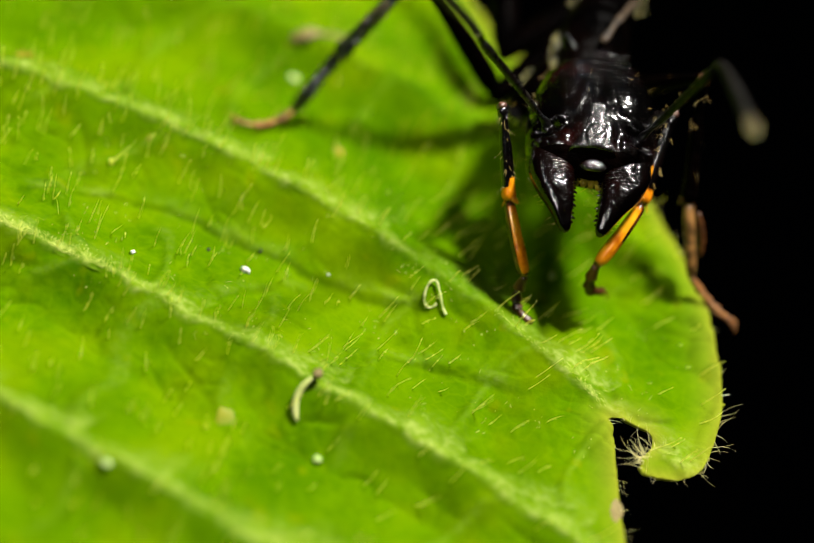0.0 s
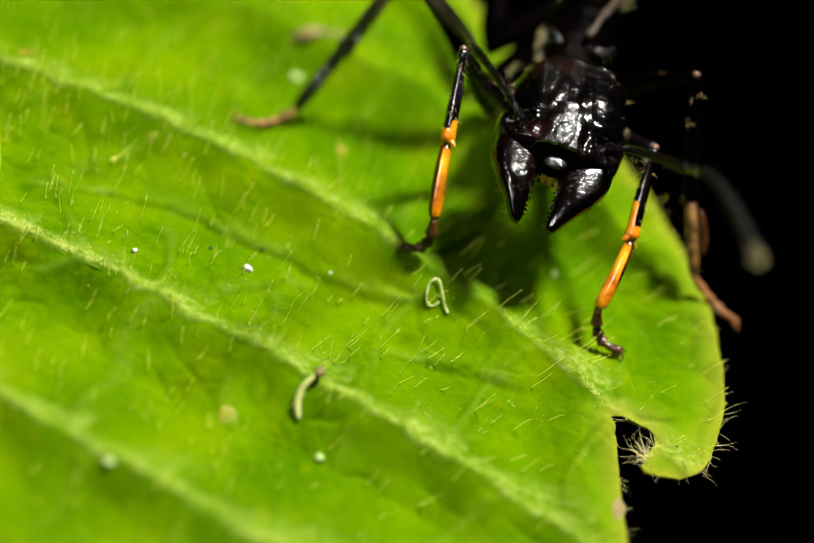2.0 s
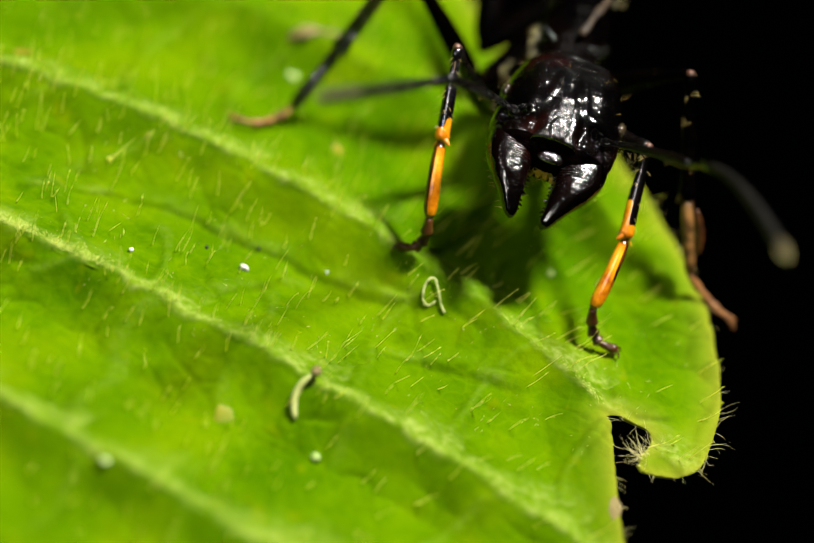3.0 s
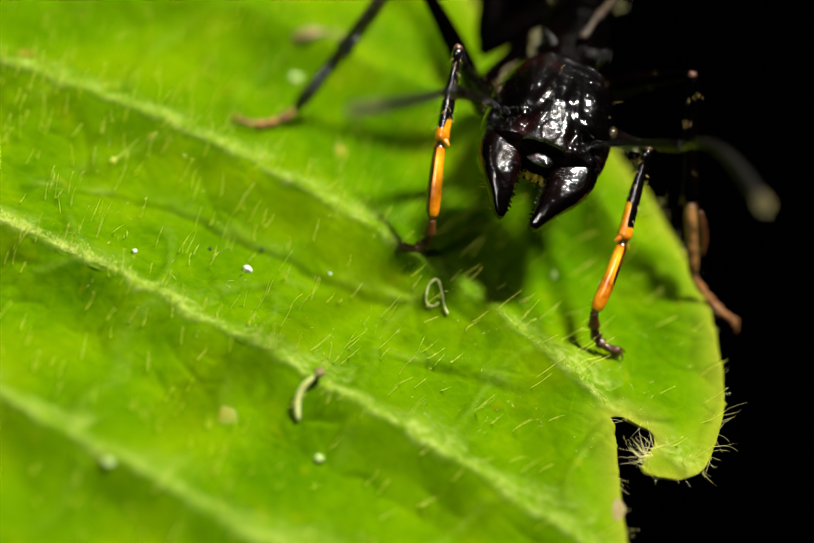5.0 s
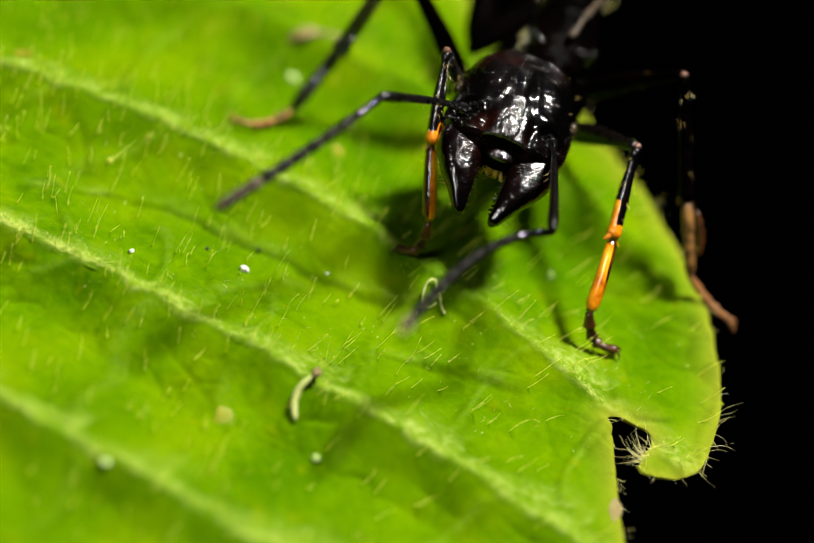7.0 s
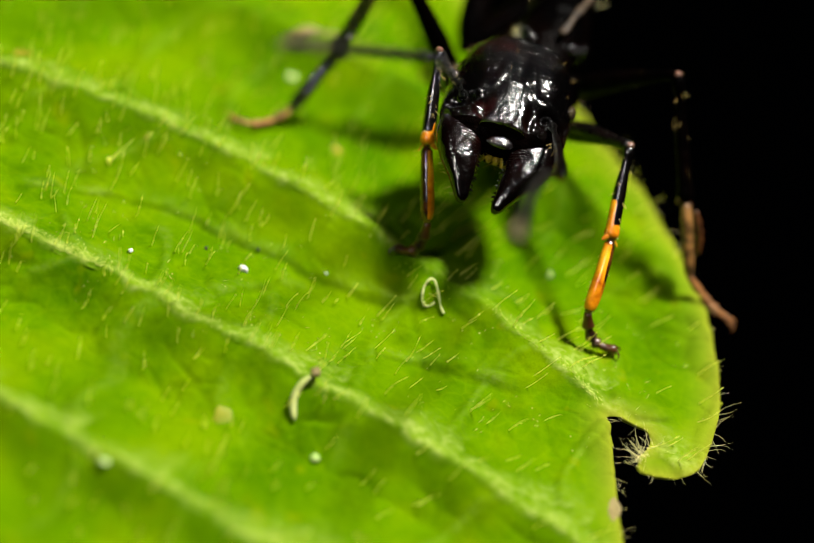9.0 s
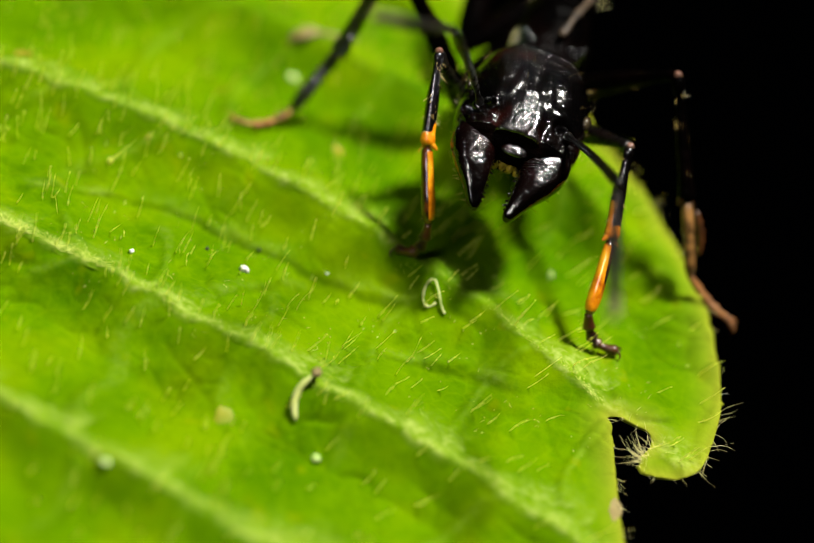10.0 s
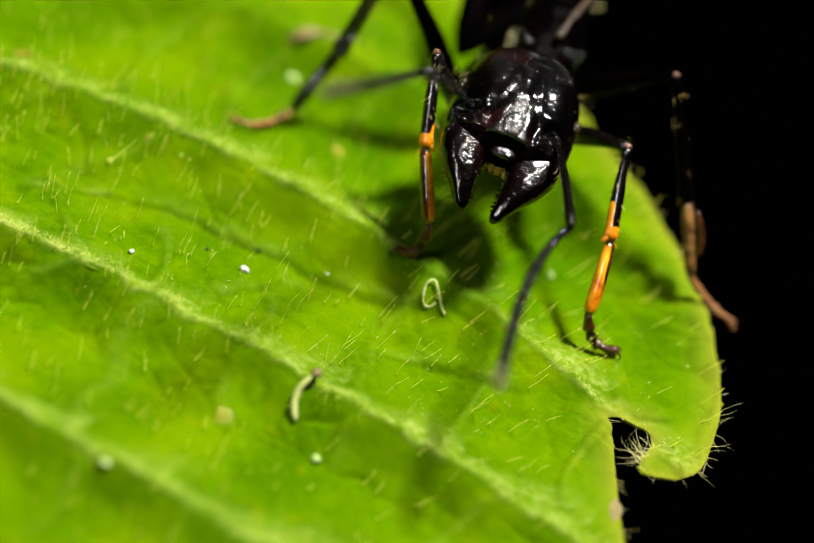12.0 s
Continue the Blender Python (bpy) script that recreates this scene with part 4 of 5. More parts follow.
        for _ in range(90):
            way = unit(rng.normal(0, 1, 3))
            root = np.array(where) + way * np.array(size) * 0.95
            down.append(inked(bristle(root, root + unit(way + (0, -0.9, 0.2)) * rng.uniform(0.12, 0.3), 0.009, rng.normal(0, 0.02, 3)), 1))
        part("down_sheen_patch", joined(ball(where, size, 12, 18, 0.4), *down), (DOWN_SHEEN, FUZZ), ant, "pale silky down and trunk sheen")
    # a silvery sheen on the trunk, added as a raised grey strip
    f = np.linspace(0, 1, 16)
    part("trunk_sheen", loft(np.stack([0.20 + 0.80 * f, -0.45 + 3.1 * f, 5.72 + 0.25 * np.sin(f * 3)], 1), 0.13 + 0.03 * np.sin(f * 17), 0.10 + 0 * f, 12), GREY, ant, "silvery sheen along the trunk, made as a grey strip")
    # legs
    for key, hip, root in LEGS:
        femur, tibia, heel, toe = LEG_LENGTHS.get(key, LEG_LENGTHS[key[:-2]])
        front = key.startswith("front")
        hipv, rootv = np.array(hip, float), np.array(root, float)
        s = np.linspace(0, 1, 14)
        c = rootv + (hipv - rootv) * s[:, None]
        r = 0.62 - 0.30 * s + 0.10 * np.sin(s * 3)
        leg = part("leg", joined(loft(c, r, r, 16, (0.3, 1, 0.2)), ball(hipv, (0.34, 0.34, 0.34), 10, 14)), DULL_SHADED, ant, "long thin black jointed leg")
        parts[key] = leg
        seed = 40 + len(key) + (3 if key[-1] == "a" else 0)
        shape = limb([(way, girth * (1.3 if key == "hind_a" else 1.0)) for way, girth in ((0, 0.22), (0.06, 0.34), (0.3, 0.42), (0.6, 0.32), (0.92, 0.21), (0.97, 0.22), (1, 0.13))], femur, -0.35 if key == "front_a" else 0.10)
        # the hind_b femur is coloured grey in place of a glint
        parts[key + "_femur"] = part("femur", joined(shape, *bristles_on(femur, 0.3, 10 if front else 14, seed, 0.28)), (STREAKED if front else GREY if key == "hind_b" else DULL_SHADED, BRISTLE), leg)
        n, seg = (48, 24) if front else (34, 16)
        stout = 1.15 if key == "mid_a" else 1.0
        shape = limb([(0, 0.14), (0.04, 0.20), (0.14, 0.17), (0.5, 0.24), (0.85, 0.25), (0.95, 0.255), (1, 0.13)] if front else
                     [(0, 0.18 * stout), (0.04, 0.24 * stout), (0.14, 0.19 * stout), (0.5, 0.25 * stout), (0.85, 0.27 * stout), (0.96, 0.29 * stout), (1, 0.17)], tibia, -0.05, seg, n)
        across = -1.0 if key[-1] == "b" else 1.0
        spur = bristle((-across * 0.14, tibia * 0.95, 0.04), (-across * 0.38, tibia * 1.0 + 0.04, 0.08), 0.13, (-across * 0.05, 0.05, 0), 6, 8)
        thorn = bristle((across * 0.12, tibia * 0.97, 0.0), (across * 0.30, tibia + 0.18, 0.05), 0.05, (0, 0, 0), 3, 6)
        knuckle = ball((0, -0.02, 0.03), (0.155, 0.14, 0.15), 8, 12, 0.4)
        # shins other than front and mid_a are kept dark as if in shade
        shin = part("tibia", joined(shape, inked(spur, 2), inked(thorn, 2), inked(knuckle, 3), *bristles_on(tibia, 0.2, 26 if front else 14 if key == "mid_b" else 56, seed + 1, 0.36 if front else 0.28)),
                    (BANDED if front else SATIN if key == "mid_a" else DULL_SHADED, BRISTLE, ORANGE if front else BROWN, JOINT), leg, "black shin with an orange end" if front else "")
        parts[key + "_tibia"] = shin
        if front:
            # the inner side turns orange towards the ankle
            def shin_marks(way, turn):
                inner = -across * math.cos(turn)
                return max(1.15 * smooth((way - 0.80) / 0.10), smooth((inner - 0.25) / 0.5) * smooth((way - (0.52 if key[-1] == "b" else 0.68)) / 0.12)), 0.5 * smooth((way - 0.93) / 0.04)
            mark(shin, n, seg, shin_marks)
        girth = [(0, 0.12), (0.04, 0.19), (0.12, 0.215), (0.5, 0.205), (0.75, 0.215), (0.9, 0.18), (1, 0.11)]
        if front:
            girth = [(0, 0.12), (0.04, 0.19), (0.12, 0.215), (0.5, 0.25), (0.75, 0.265), (0.92, 0.22), (1, 0.13)]
        if key == "mid_a":
            girth = [(0, 0.16), (0.06, 0.24), (0.3, 0.22), (0.5, 0.26), (0.85, 0.25), (1, 0.16)]
        shape = limb(girth, heel, 0.04 if key == "mid_a" else 0.10, seg, n)
        brush = []
        if key == "mid_b":
            strand = np.linspace(0, 1, 16)
            brush = [inked(loft(np.stack([-0.36 - 0.10 * np.sin(strand * 3), 0.35 + strand * 1.7, 0 * strand], 1), 0.06 + 0.08 * np.sin(strand * 3.1) * (1 + 0.4 * np.sin(strand * 31)), 0.06 + 0.07 * np.sin(strand * 3.1), 10), 2)]
        dark = DULL_SHADED if key[0] == "h" else SATIN if key == "mid_a" else UMBER
        foot = part("basitarsus", joined(shape, *brush, *bristles_on(heel, 0.17, 30 if front else 16 if key == "mid_b" else 40, seed + 2, 0.26 if front else 0.24)), (BANDED if front else dark, BRISTLE, BROWN), leg, "orange long foot segment" if front else "")
        parts[key + "_heel"] = foot
        if front:
            # orange all round but for a brown outer side and brown ends
            def foot_marks(way, turn):
                outer = across * math.cos(turn) + 0.30 * math.sin(turn)
                return 1.3, max(smooth((outer - 0.15) / 0.4) * (1.1 if key[-1] == "a" else 1.2 - 1.0 * way), 1.2 * smooth((way - 0.93) / 0.05), 1.0 - 8 * way)
            mark(foot, n, seg, foot_marks)
        pieces, y0 = [], 0.0
        for k in range(4):
            l = toe * (0.30, 0.22, 0.18, 0.30)[k]
            s = np.linspace(0, 1, 8)
            f = (y0 + s * l) / toe
            c = np.stack([np.zeros(8), y0 + s * l, {"f": -0.36, "m": -0.30 if key[-1] == "a" else -0.08, "h": -0.10}[key[0]] * toe * 4 * f * (1 - f) * (0.5 + 0.5 * f)], 1)
            r = ((0.095 + 0.085 * s ** 1.5) if k < 3 else (0.080 + 0.045 * s)) * np.where(s > 0.94, 0.6, 1) * (1.5 if front else 1.1)
            pieces.append(loft(c, r, r, 12))
            pieces.append(bristle(c[6] + (0.1, 0, -0.02), c[6] + (0.24, 0.2, -0.10), 0.03, (0, 0, 0), 2, 5))
            pieces.append(bristle(c[6] + (-0.1, 0, -0.02), c[6] + (-0.24, 0.2, -0.10), 0.03, (0, 0, 0), 2, 5))
            y0 += l
        for side in (1, -1):
            pieces.append(bristle((side * 0.08, toe - 0.05, 0), (side * 0.30, toe + 0.22, -0.20), 0.05, (side * 0.05, 0.09, 0.08), 6, 6))
        parts[key + "_toe"] = part("tarsus", joined(*pieces), BROWN if front else TAN, leg, "dark brown clawed foot" if front else "reddish-brown clawed foot")
    return parts


# hip joint and root of each leg in the ant's space
LEGS = [("front_a", (-2.05, -1.85, 2.05), (-0.95, -0.6, 4.1)), ("front_b", (1.25, -1.65, 2.28), (0.95, -0.6, 4.1)),
        ("mid_a", (-2.85, -0.45, 1.6), (-0.8, 1.9, 3.6)), ("mid_b", (1.5, 1.2, 2.15), (0.8, 2.3, 3.8)),
        ("hind_a", (-3.1, 1.85, 1.85), (-0.7, 4.3, 3.6)), ("hind_b", (0.1, 3.7, 2.5), (0.3, 4.5, 3.6))]
# lengths of femur, tibia, basitarsus and the rest of the foot
LEG_LENGTHS = {"front": (4.9, 3.5, 2.75, 1.85), "mid": (6.0, 4.8, 2.85, 2.5), "hind_b": (5.5, 6.3, 4.0, 2.2), "hind": (6.4, 6.3, 4.0, 2.2)}
ANT = build_ant()


# ---- how the ant moves ----
def aimed(start, goal, up):
    """A pose in mm at start, whose +y points to goal and whose +z leans to up."""
    a, b = np.array(start, float), np.array(goal, float)
    y = unit(b - a)
    x = unit(np.cross(y, np.array(up, float)))
    z = np.cross(x, y)
    return Matrix(((x[0], y[0], z[0], a[0] * MM), (x[1], y[1], z[1], a[1] * MM), (x[2], y[2], z[2], a[2] * MM), (0, 0, 0, 1)))


def knee(hip, ankle, femur, tibia, pole):
    """Where two segments of those lengths meet, bent towards pole."""
    d = ankle - hip
    l = min(np.linalg.norm(d), (femur + tibia) * 0.999)
    u = unit(d)
    along = (l * l + femur**2 - tibia**2) / (2 * l)
    p = np.array(pole, float)
    p = unit(p - u * (p @ u))
    return hip + u * along + p * math.sqrt(max(0.0, femur**2 - along**2))


def between(rows, t):
    """The rows' values at t, eased as the keys are."""
    a = np.array(rows, float)
    k = int(np.clip(np.searchsorted(a[:, 0], t, side="right") - 1, 0, len(a) - 2))
    s = np.clip((t - a[k, 0]) / (a[k + 1, 0] - a[k, 0]), 0, 1)
    s = s * s * (3 - 2 * s)
    return a[k, 1:] * (1 - s) + a[k + 1, 1:] * s


BODY_ROWS = [
    (0, 3.73, 9.54, 0.29),
    (0.2, 3.49, 9.51, 0.26),
    (0.5, 3.26, 9.48, 0.23),
    (1.5, 3.19, 9.49, 0.24),
    (2.5, 3.01, 9.5, 0.25),
    (5.5, 2.89, 9.41, 0.16),
    (6.5, 2.79, 9.39, 0.14),
    (7, 2.59, 9.37, 0.12),
    (9.5, 2.24, 9.35, 0.1),
    (10.5, 2.24, 9.28, 0.02),
    (12, 2.15, 9.25, 0),
]
HEAD_ROWS = [
    (0, 0.75, -4, 4.83, -14.37, 8.45, -171.45),
    (0.1, 0.78, -4.01, 4.82, -14.56, 7.05, -172.89),
    (0.2, 0.17, -4.15, 4.68, -14.72, 5.65, -174.32),
    (0.3, -0.03, -4.24, 4.59, -14.81, 4.71, -175.28),
    (0.5, -0.02, -4.32, 4.51, -14.93, 2.83, -177.17),
    (0.8, 0, -4.29, 4.54, -14.97, 1.98, -178.02),
    (1, 0.14, -4.25, 4.58, -14.98, 1.41, -178.59),
    (1.5, 0.31, -4.25, 4.58, -15, 0.71, -179.29),
    (2.5, 0.43, -4.19, 4.64, -15, 0.35, -179.65),
    (3.1, 0.42, -4.14, 4.69, -15, 0.14, -179.86),
    (4.8, 0.02, -4.21, 4.62, -15, -0.46, 179.54),
    (5, 0.11, -4.19, 4.63, -15, -0.53, 179.47),
    (5.5, 0.06, -4.25, 4.57, -15, -0.71, 179.29),
    (6, -0.11, -4.28, 4.54, -14.99, -1.06, 178.94),
    (6.5, -0.32, -4.25, 4.58, -14.98, -1.41, 178.59),
    (6.8, -0.55, -4.3, 4.53, -14.99, -0.99, 179.01),
    (6.9, -0.73, -4.35, 4.48, -14.99, -0.85, 179.15),
    (7, -0.88, -4.37, 4.46, -15, -0.71, 179.29),
    (7.2, -0.8, -4.35, 4.47, -15, -0.49, 179.51),
    (8, -0.75, -4.22, 4.61, -15, 0.35, -179.65),
    (8.8, -0.86, -4.07, 4.76, -14.99, 1.2, -178.8),
    (9, -0.8, -4.05, 4.78, -14.98, 1.41, -178.59),
    (9.5, -0.19, -4.03, 4.79, -15, 0.71, -179.29),
    (10, -0.16, -4.08, 4.75, -15, 0, -180),
    (10.5, -0.32, -4.05, 4.78, -15, -0.71, 179.29),
    (11, -0.33, -4.11, 4.72, -14.99, -0.94, 179.06),
    (11.5, -0.46, -4.12, 4.71, -14.99, -1.18, 178.82),
    (12, -0.35, -4.14, 4.68, -14.98, -1.41, 178.59),
]
ANTENNA_ROWS_A = [
    (0, 4.5, 0.8, 4.8, 7.0, 3.2, 11.2),
    (0.1, 4.4, 1.0, 4.9, 7.0, 3.5, 11.2),
    (0.2, 4.0, 1.6, 5.3, 6.7, 4.5, 11.3),
    (0.3, 5.0, 2.3, 4.3, 7.5, 8.0, 7.9),
    (0.4, 5.3, 3.7, 2.9, 7.9, 10.4, 3.6),
    (0.5, 5.1, 3.9, 2.9, 7.0, 10.9, 2.8),
    (0.6, 4.8, 4.4, 2.9, 5.6, 11.5, 3.0),
    (0.7, 4.8, 4.3, 3.0, 4.2, 11.4, 2.2),
    (0.8, 4.3, 4.1, 4.0, 5.0, 11.1, 5.5),
    (0.9, 3.6, 4.9, 3.8, 2.9, 12.1, 3.8),
    (1, 3.9, 3.9, 4.6, 5.1, 10.0, 8.2),
    (1.1, 4.7, 2.9, 4.3, 6.5, 8.3, 8.8),
    (1.2, 4.4, 3.4, 4.4, 7.4, 9.7, 6.2),
    (1.3, 4.0, 4.1, 4.2, 6.4, 10.8, 5.3),
    (1.4, 3.7, 4.9, 3.8, 3.9, 11.6, 6.3),
    (1.5, 3.5, 4.9, 3.9, 2.5, 12.0, 4.4),
    (1.6, 3.2, 4.6, 4.4, 2.8, 11.3, 7.0),
    (1.8, 3.6, 3.2, 5.1, 5.2, 7.9, 10.4),
    (2, 4.1, 2.1, 5.2, 6.1, 5.3, 11.3),
    (2.1, 3.9, 2.1, 5.3, 6.3, 5.4, 11.2),
    (2.2, 3.9, 3.2, 5.0, 4.8, 9.0, 9.1),
    (2.3, 3.5, 3.7, 4.9, 5.4, 10.2, 7.3),
    (2.4, 3.5, 4.6, 4.3, 3.9, 11.6, 5.5),
    (2.5, 4.4, 3.9, 4.1, 4.8, 10.9, 5.5),
    (2.6, 4.7, 2.8, 4.4, 7.0, 9.3, 6.4),
    (2.7, 4.6, 2.7, 4.6, 8.1, 8.5, 7.0),
    (2.8, 4.7, 3.5, 4.0, 8.0, 9.7, 5.7),
    (2.9, 4.3, 3.7, 4.3, 7.7, 9.8, 5.9),
    (3, 4.3, 3.4, 4.5, 7.8, 8.4, 8.2),
    (3.1, 3.8, 2.7, 5.2, 7.6, 7.5, 9.0),
    (3.2, 4.0, 2.2, 5.2, 7.3, 6.0, 10.4),
    (3.6, 4.2, 1.9, 5.1, 7.0, 5.8, 10.4),
    (4, 4.4, 3.2, 4.6, 7.7, 8.5, 8.1),
    (4.4, 4.1, 2.7, 5.0, 6.9, 6.8, 10.2),
    (4.8, 4.0, 1.8, 5.2, 5.8, 5.7, 11.0),
    (4.9, 3.5, 3.0, 5.3, 7.3, 7.6, 9.3),
    (5, 3.8, 3.8, 4.7, 6.4, 9.0, 9.0),
    (5.1, 3.8, 4.4, 4.2, 7.1, 10.8, 4.3),
    (5.2, 4.0, 4.7, 3.7, 6.3, 11.5, 4.0),
    (5.3, 3.7, 4.8, 3.8, 5.5, 11.8, 3.3),
    (5.4, 4.1, 4.8, 3.3, 5.6, 11.9, 3.5),
    (5.5, 4.1, 5.0, 3.0, 4.8, 12.2, 3.4),
    (5.6, 4.2, 5.0, 3.0, 3.3, 12.1, 2.9),
    (5.7, 4.6, 4.2, 3.5, 4.6, 11.3, 4.9),
    (5.8, 4.9, 3.6, 3.7, 5.7, 10.7, 4.8),
    (5.9, 4.9, 2.9, 4.1, 8.0, 9.3, 5.0),
    (6, 4.9, 3.5, 3.7, 7.6, 10.2, 4.3),
    (6.1, 5.0, 3.9, 3.2, 7.0, 10.8, 2.8),
    (6.2, 4.7, 4.0, 3.5, 7.4, 10.7, 3.2),
    (6.3, 4.6, 3.9, 3.8, 8.9, 9.6, 4.9),
    (6.4, 4.7, 3.7, 3.9, 9.4, 8.8, 5.7),
    (6.5, 5.1, 2.6, 4.0, 10.2, 6.8, 6.9),
    (6.6, 4.8, 2.1, 4.5, 9.7, 5.5, 8.5),
    (6.7, 4.5, 2.8, 4.6, 10.4, 6.5, 6.4),
    (6.8, 4.4, 3.5, 4.4, 9.3, 8.3, 6.4),
    (6.9, 4.8, 3.9, 3.5, 8.3, 10.1, 3.3),
    (7, 4.5, 4.0, 3.8, 8.1, 10.2, 3.4),
    (7.1, 4.4, 4.2, 3.8, 7.1, 10.9, 3.4),
    (7.2, 4.8, 4.2, 3.1, 7.0, 11.1, 3.6),
    (7.6, 4.2, 4.6, 3.4, 5.3, 11.7, 4.6),
    (8, 4.1, 4.3, 4.0, 6.9, 10.7, 5.9),
    (8.4, 3.7, 3.4, 5.0, 7.0, 8.3, 9.1),
    (8.8, 2.4, 2.3, 5.9, 4.5, 5.9, 11.8),
    (8.9, 2.5, 2.5, 5.8, 5.2, 6.2, 11.3),
    (9, 2.9, 3.2, 5.5, 7.6, 7.2, 9.1),
    (9.1, 4.0, 4.2, 4.1, 7.8, 10.4, 4.3),
    (9.2, 4.2, 4.8, 3.2, 7.1, 11.4, 3.7),
    (9.3, 3.1, 5.0, 4.1, 5.2, 11.8, 3.7),
    (9.4, 3.1, 5.1, 3.8, 4.1, 12.2, 4.8),
    (9.5, 3.1, 5.4, 3.5, 3.5, 12.5, 4.7),
    (9.6, 3.0, 5.3, 3.7, 3.6, 11.8, 6.8),
    (9.7, 2.9, 4.6, 4.6, 4.6, 10.1, 9.0),
    (9.8, 3.0, 3.9, 5.1, 4.6, 9.0, 9.9),
    (9.9, 3.5, 3.0, 5.3, 5.6, 7.8, 10.2),
    (10, 3.3, 2.0, 5.6, 5.7, 6.5, 10.8),
    (10.1, 3.1, 2.0, 5.7, 5.1, 5.8, 11.5),
    (10.2, 3.0, 2.0, 5.7, 5.1, 5.8, 11.5),
    (10.3, 3.1, 2.3, 5.7, 5.3, 6.4, 11.1),
    (10.4, 3.5, 3.3, 5.1, 5.6, 8.3, 9.9),
    (10.5, 3.6, 4.6, 4.2, 5.3, 11.1, 6.6),
    (10.6, 3.8, 5.0, 3.4, 5.1, 12.0, 4.8),
    (10.7, 3.8, 5.3, 3.0, 4.4, 12.5, 3.6),
    (10.8, 3.6, 5.1, 3.5, 4.9, 12.1, 4.5),
    (10.9, 3.5, 4.4, 4.4, 6.8, 10.5, 6.4),
    (11, 4.0, 4.4, 4.0, 7.8, 10.5, 4.7),
    (11.1, 4.4, 4.7, 3.2, 7.4, 11.2, 3.4),
    (11.2, 4.9, 4.6, 2.4, 7.4, 11.3, 2.5),
    (11.3, 4.9, 4.5, 2.5, 6.8, 11.4, 2.9),
    (11.4, 4.6, 4.7, 2.7, 5.5, 11.9, 2.8),
    (11.5, 4.2, 4.8, 3.2, 5.7, 11.7, 4.8),
    (11.6, 4.1, 4.6, 3.7, 6.1, 10.8, 6.7),
    (11.7, 3.5, 4.3, 4.4, 6.1, 10.3, 7.5),
    (11.8, 3.2, 4.6, 4.4, 5.3, 11.1, 6.6),
    (11.9, 3.5, 4.1, 4.7, 5.5, 9.8, 8.5),
    (12, 3.5, 3.5, 5.1, 6.0, 8.8, 9.3),
]
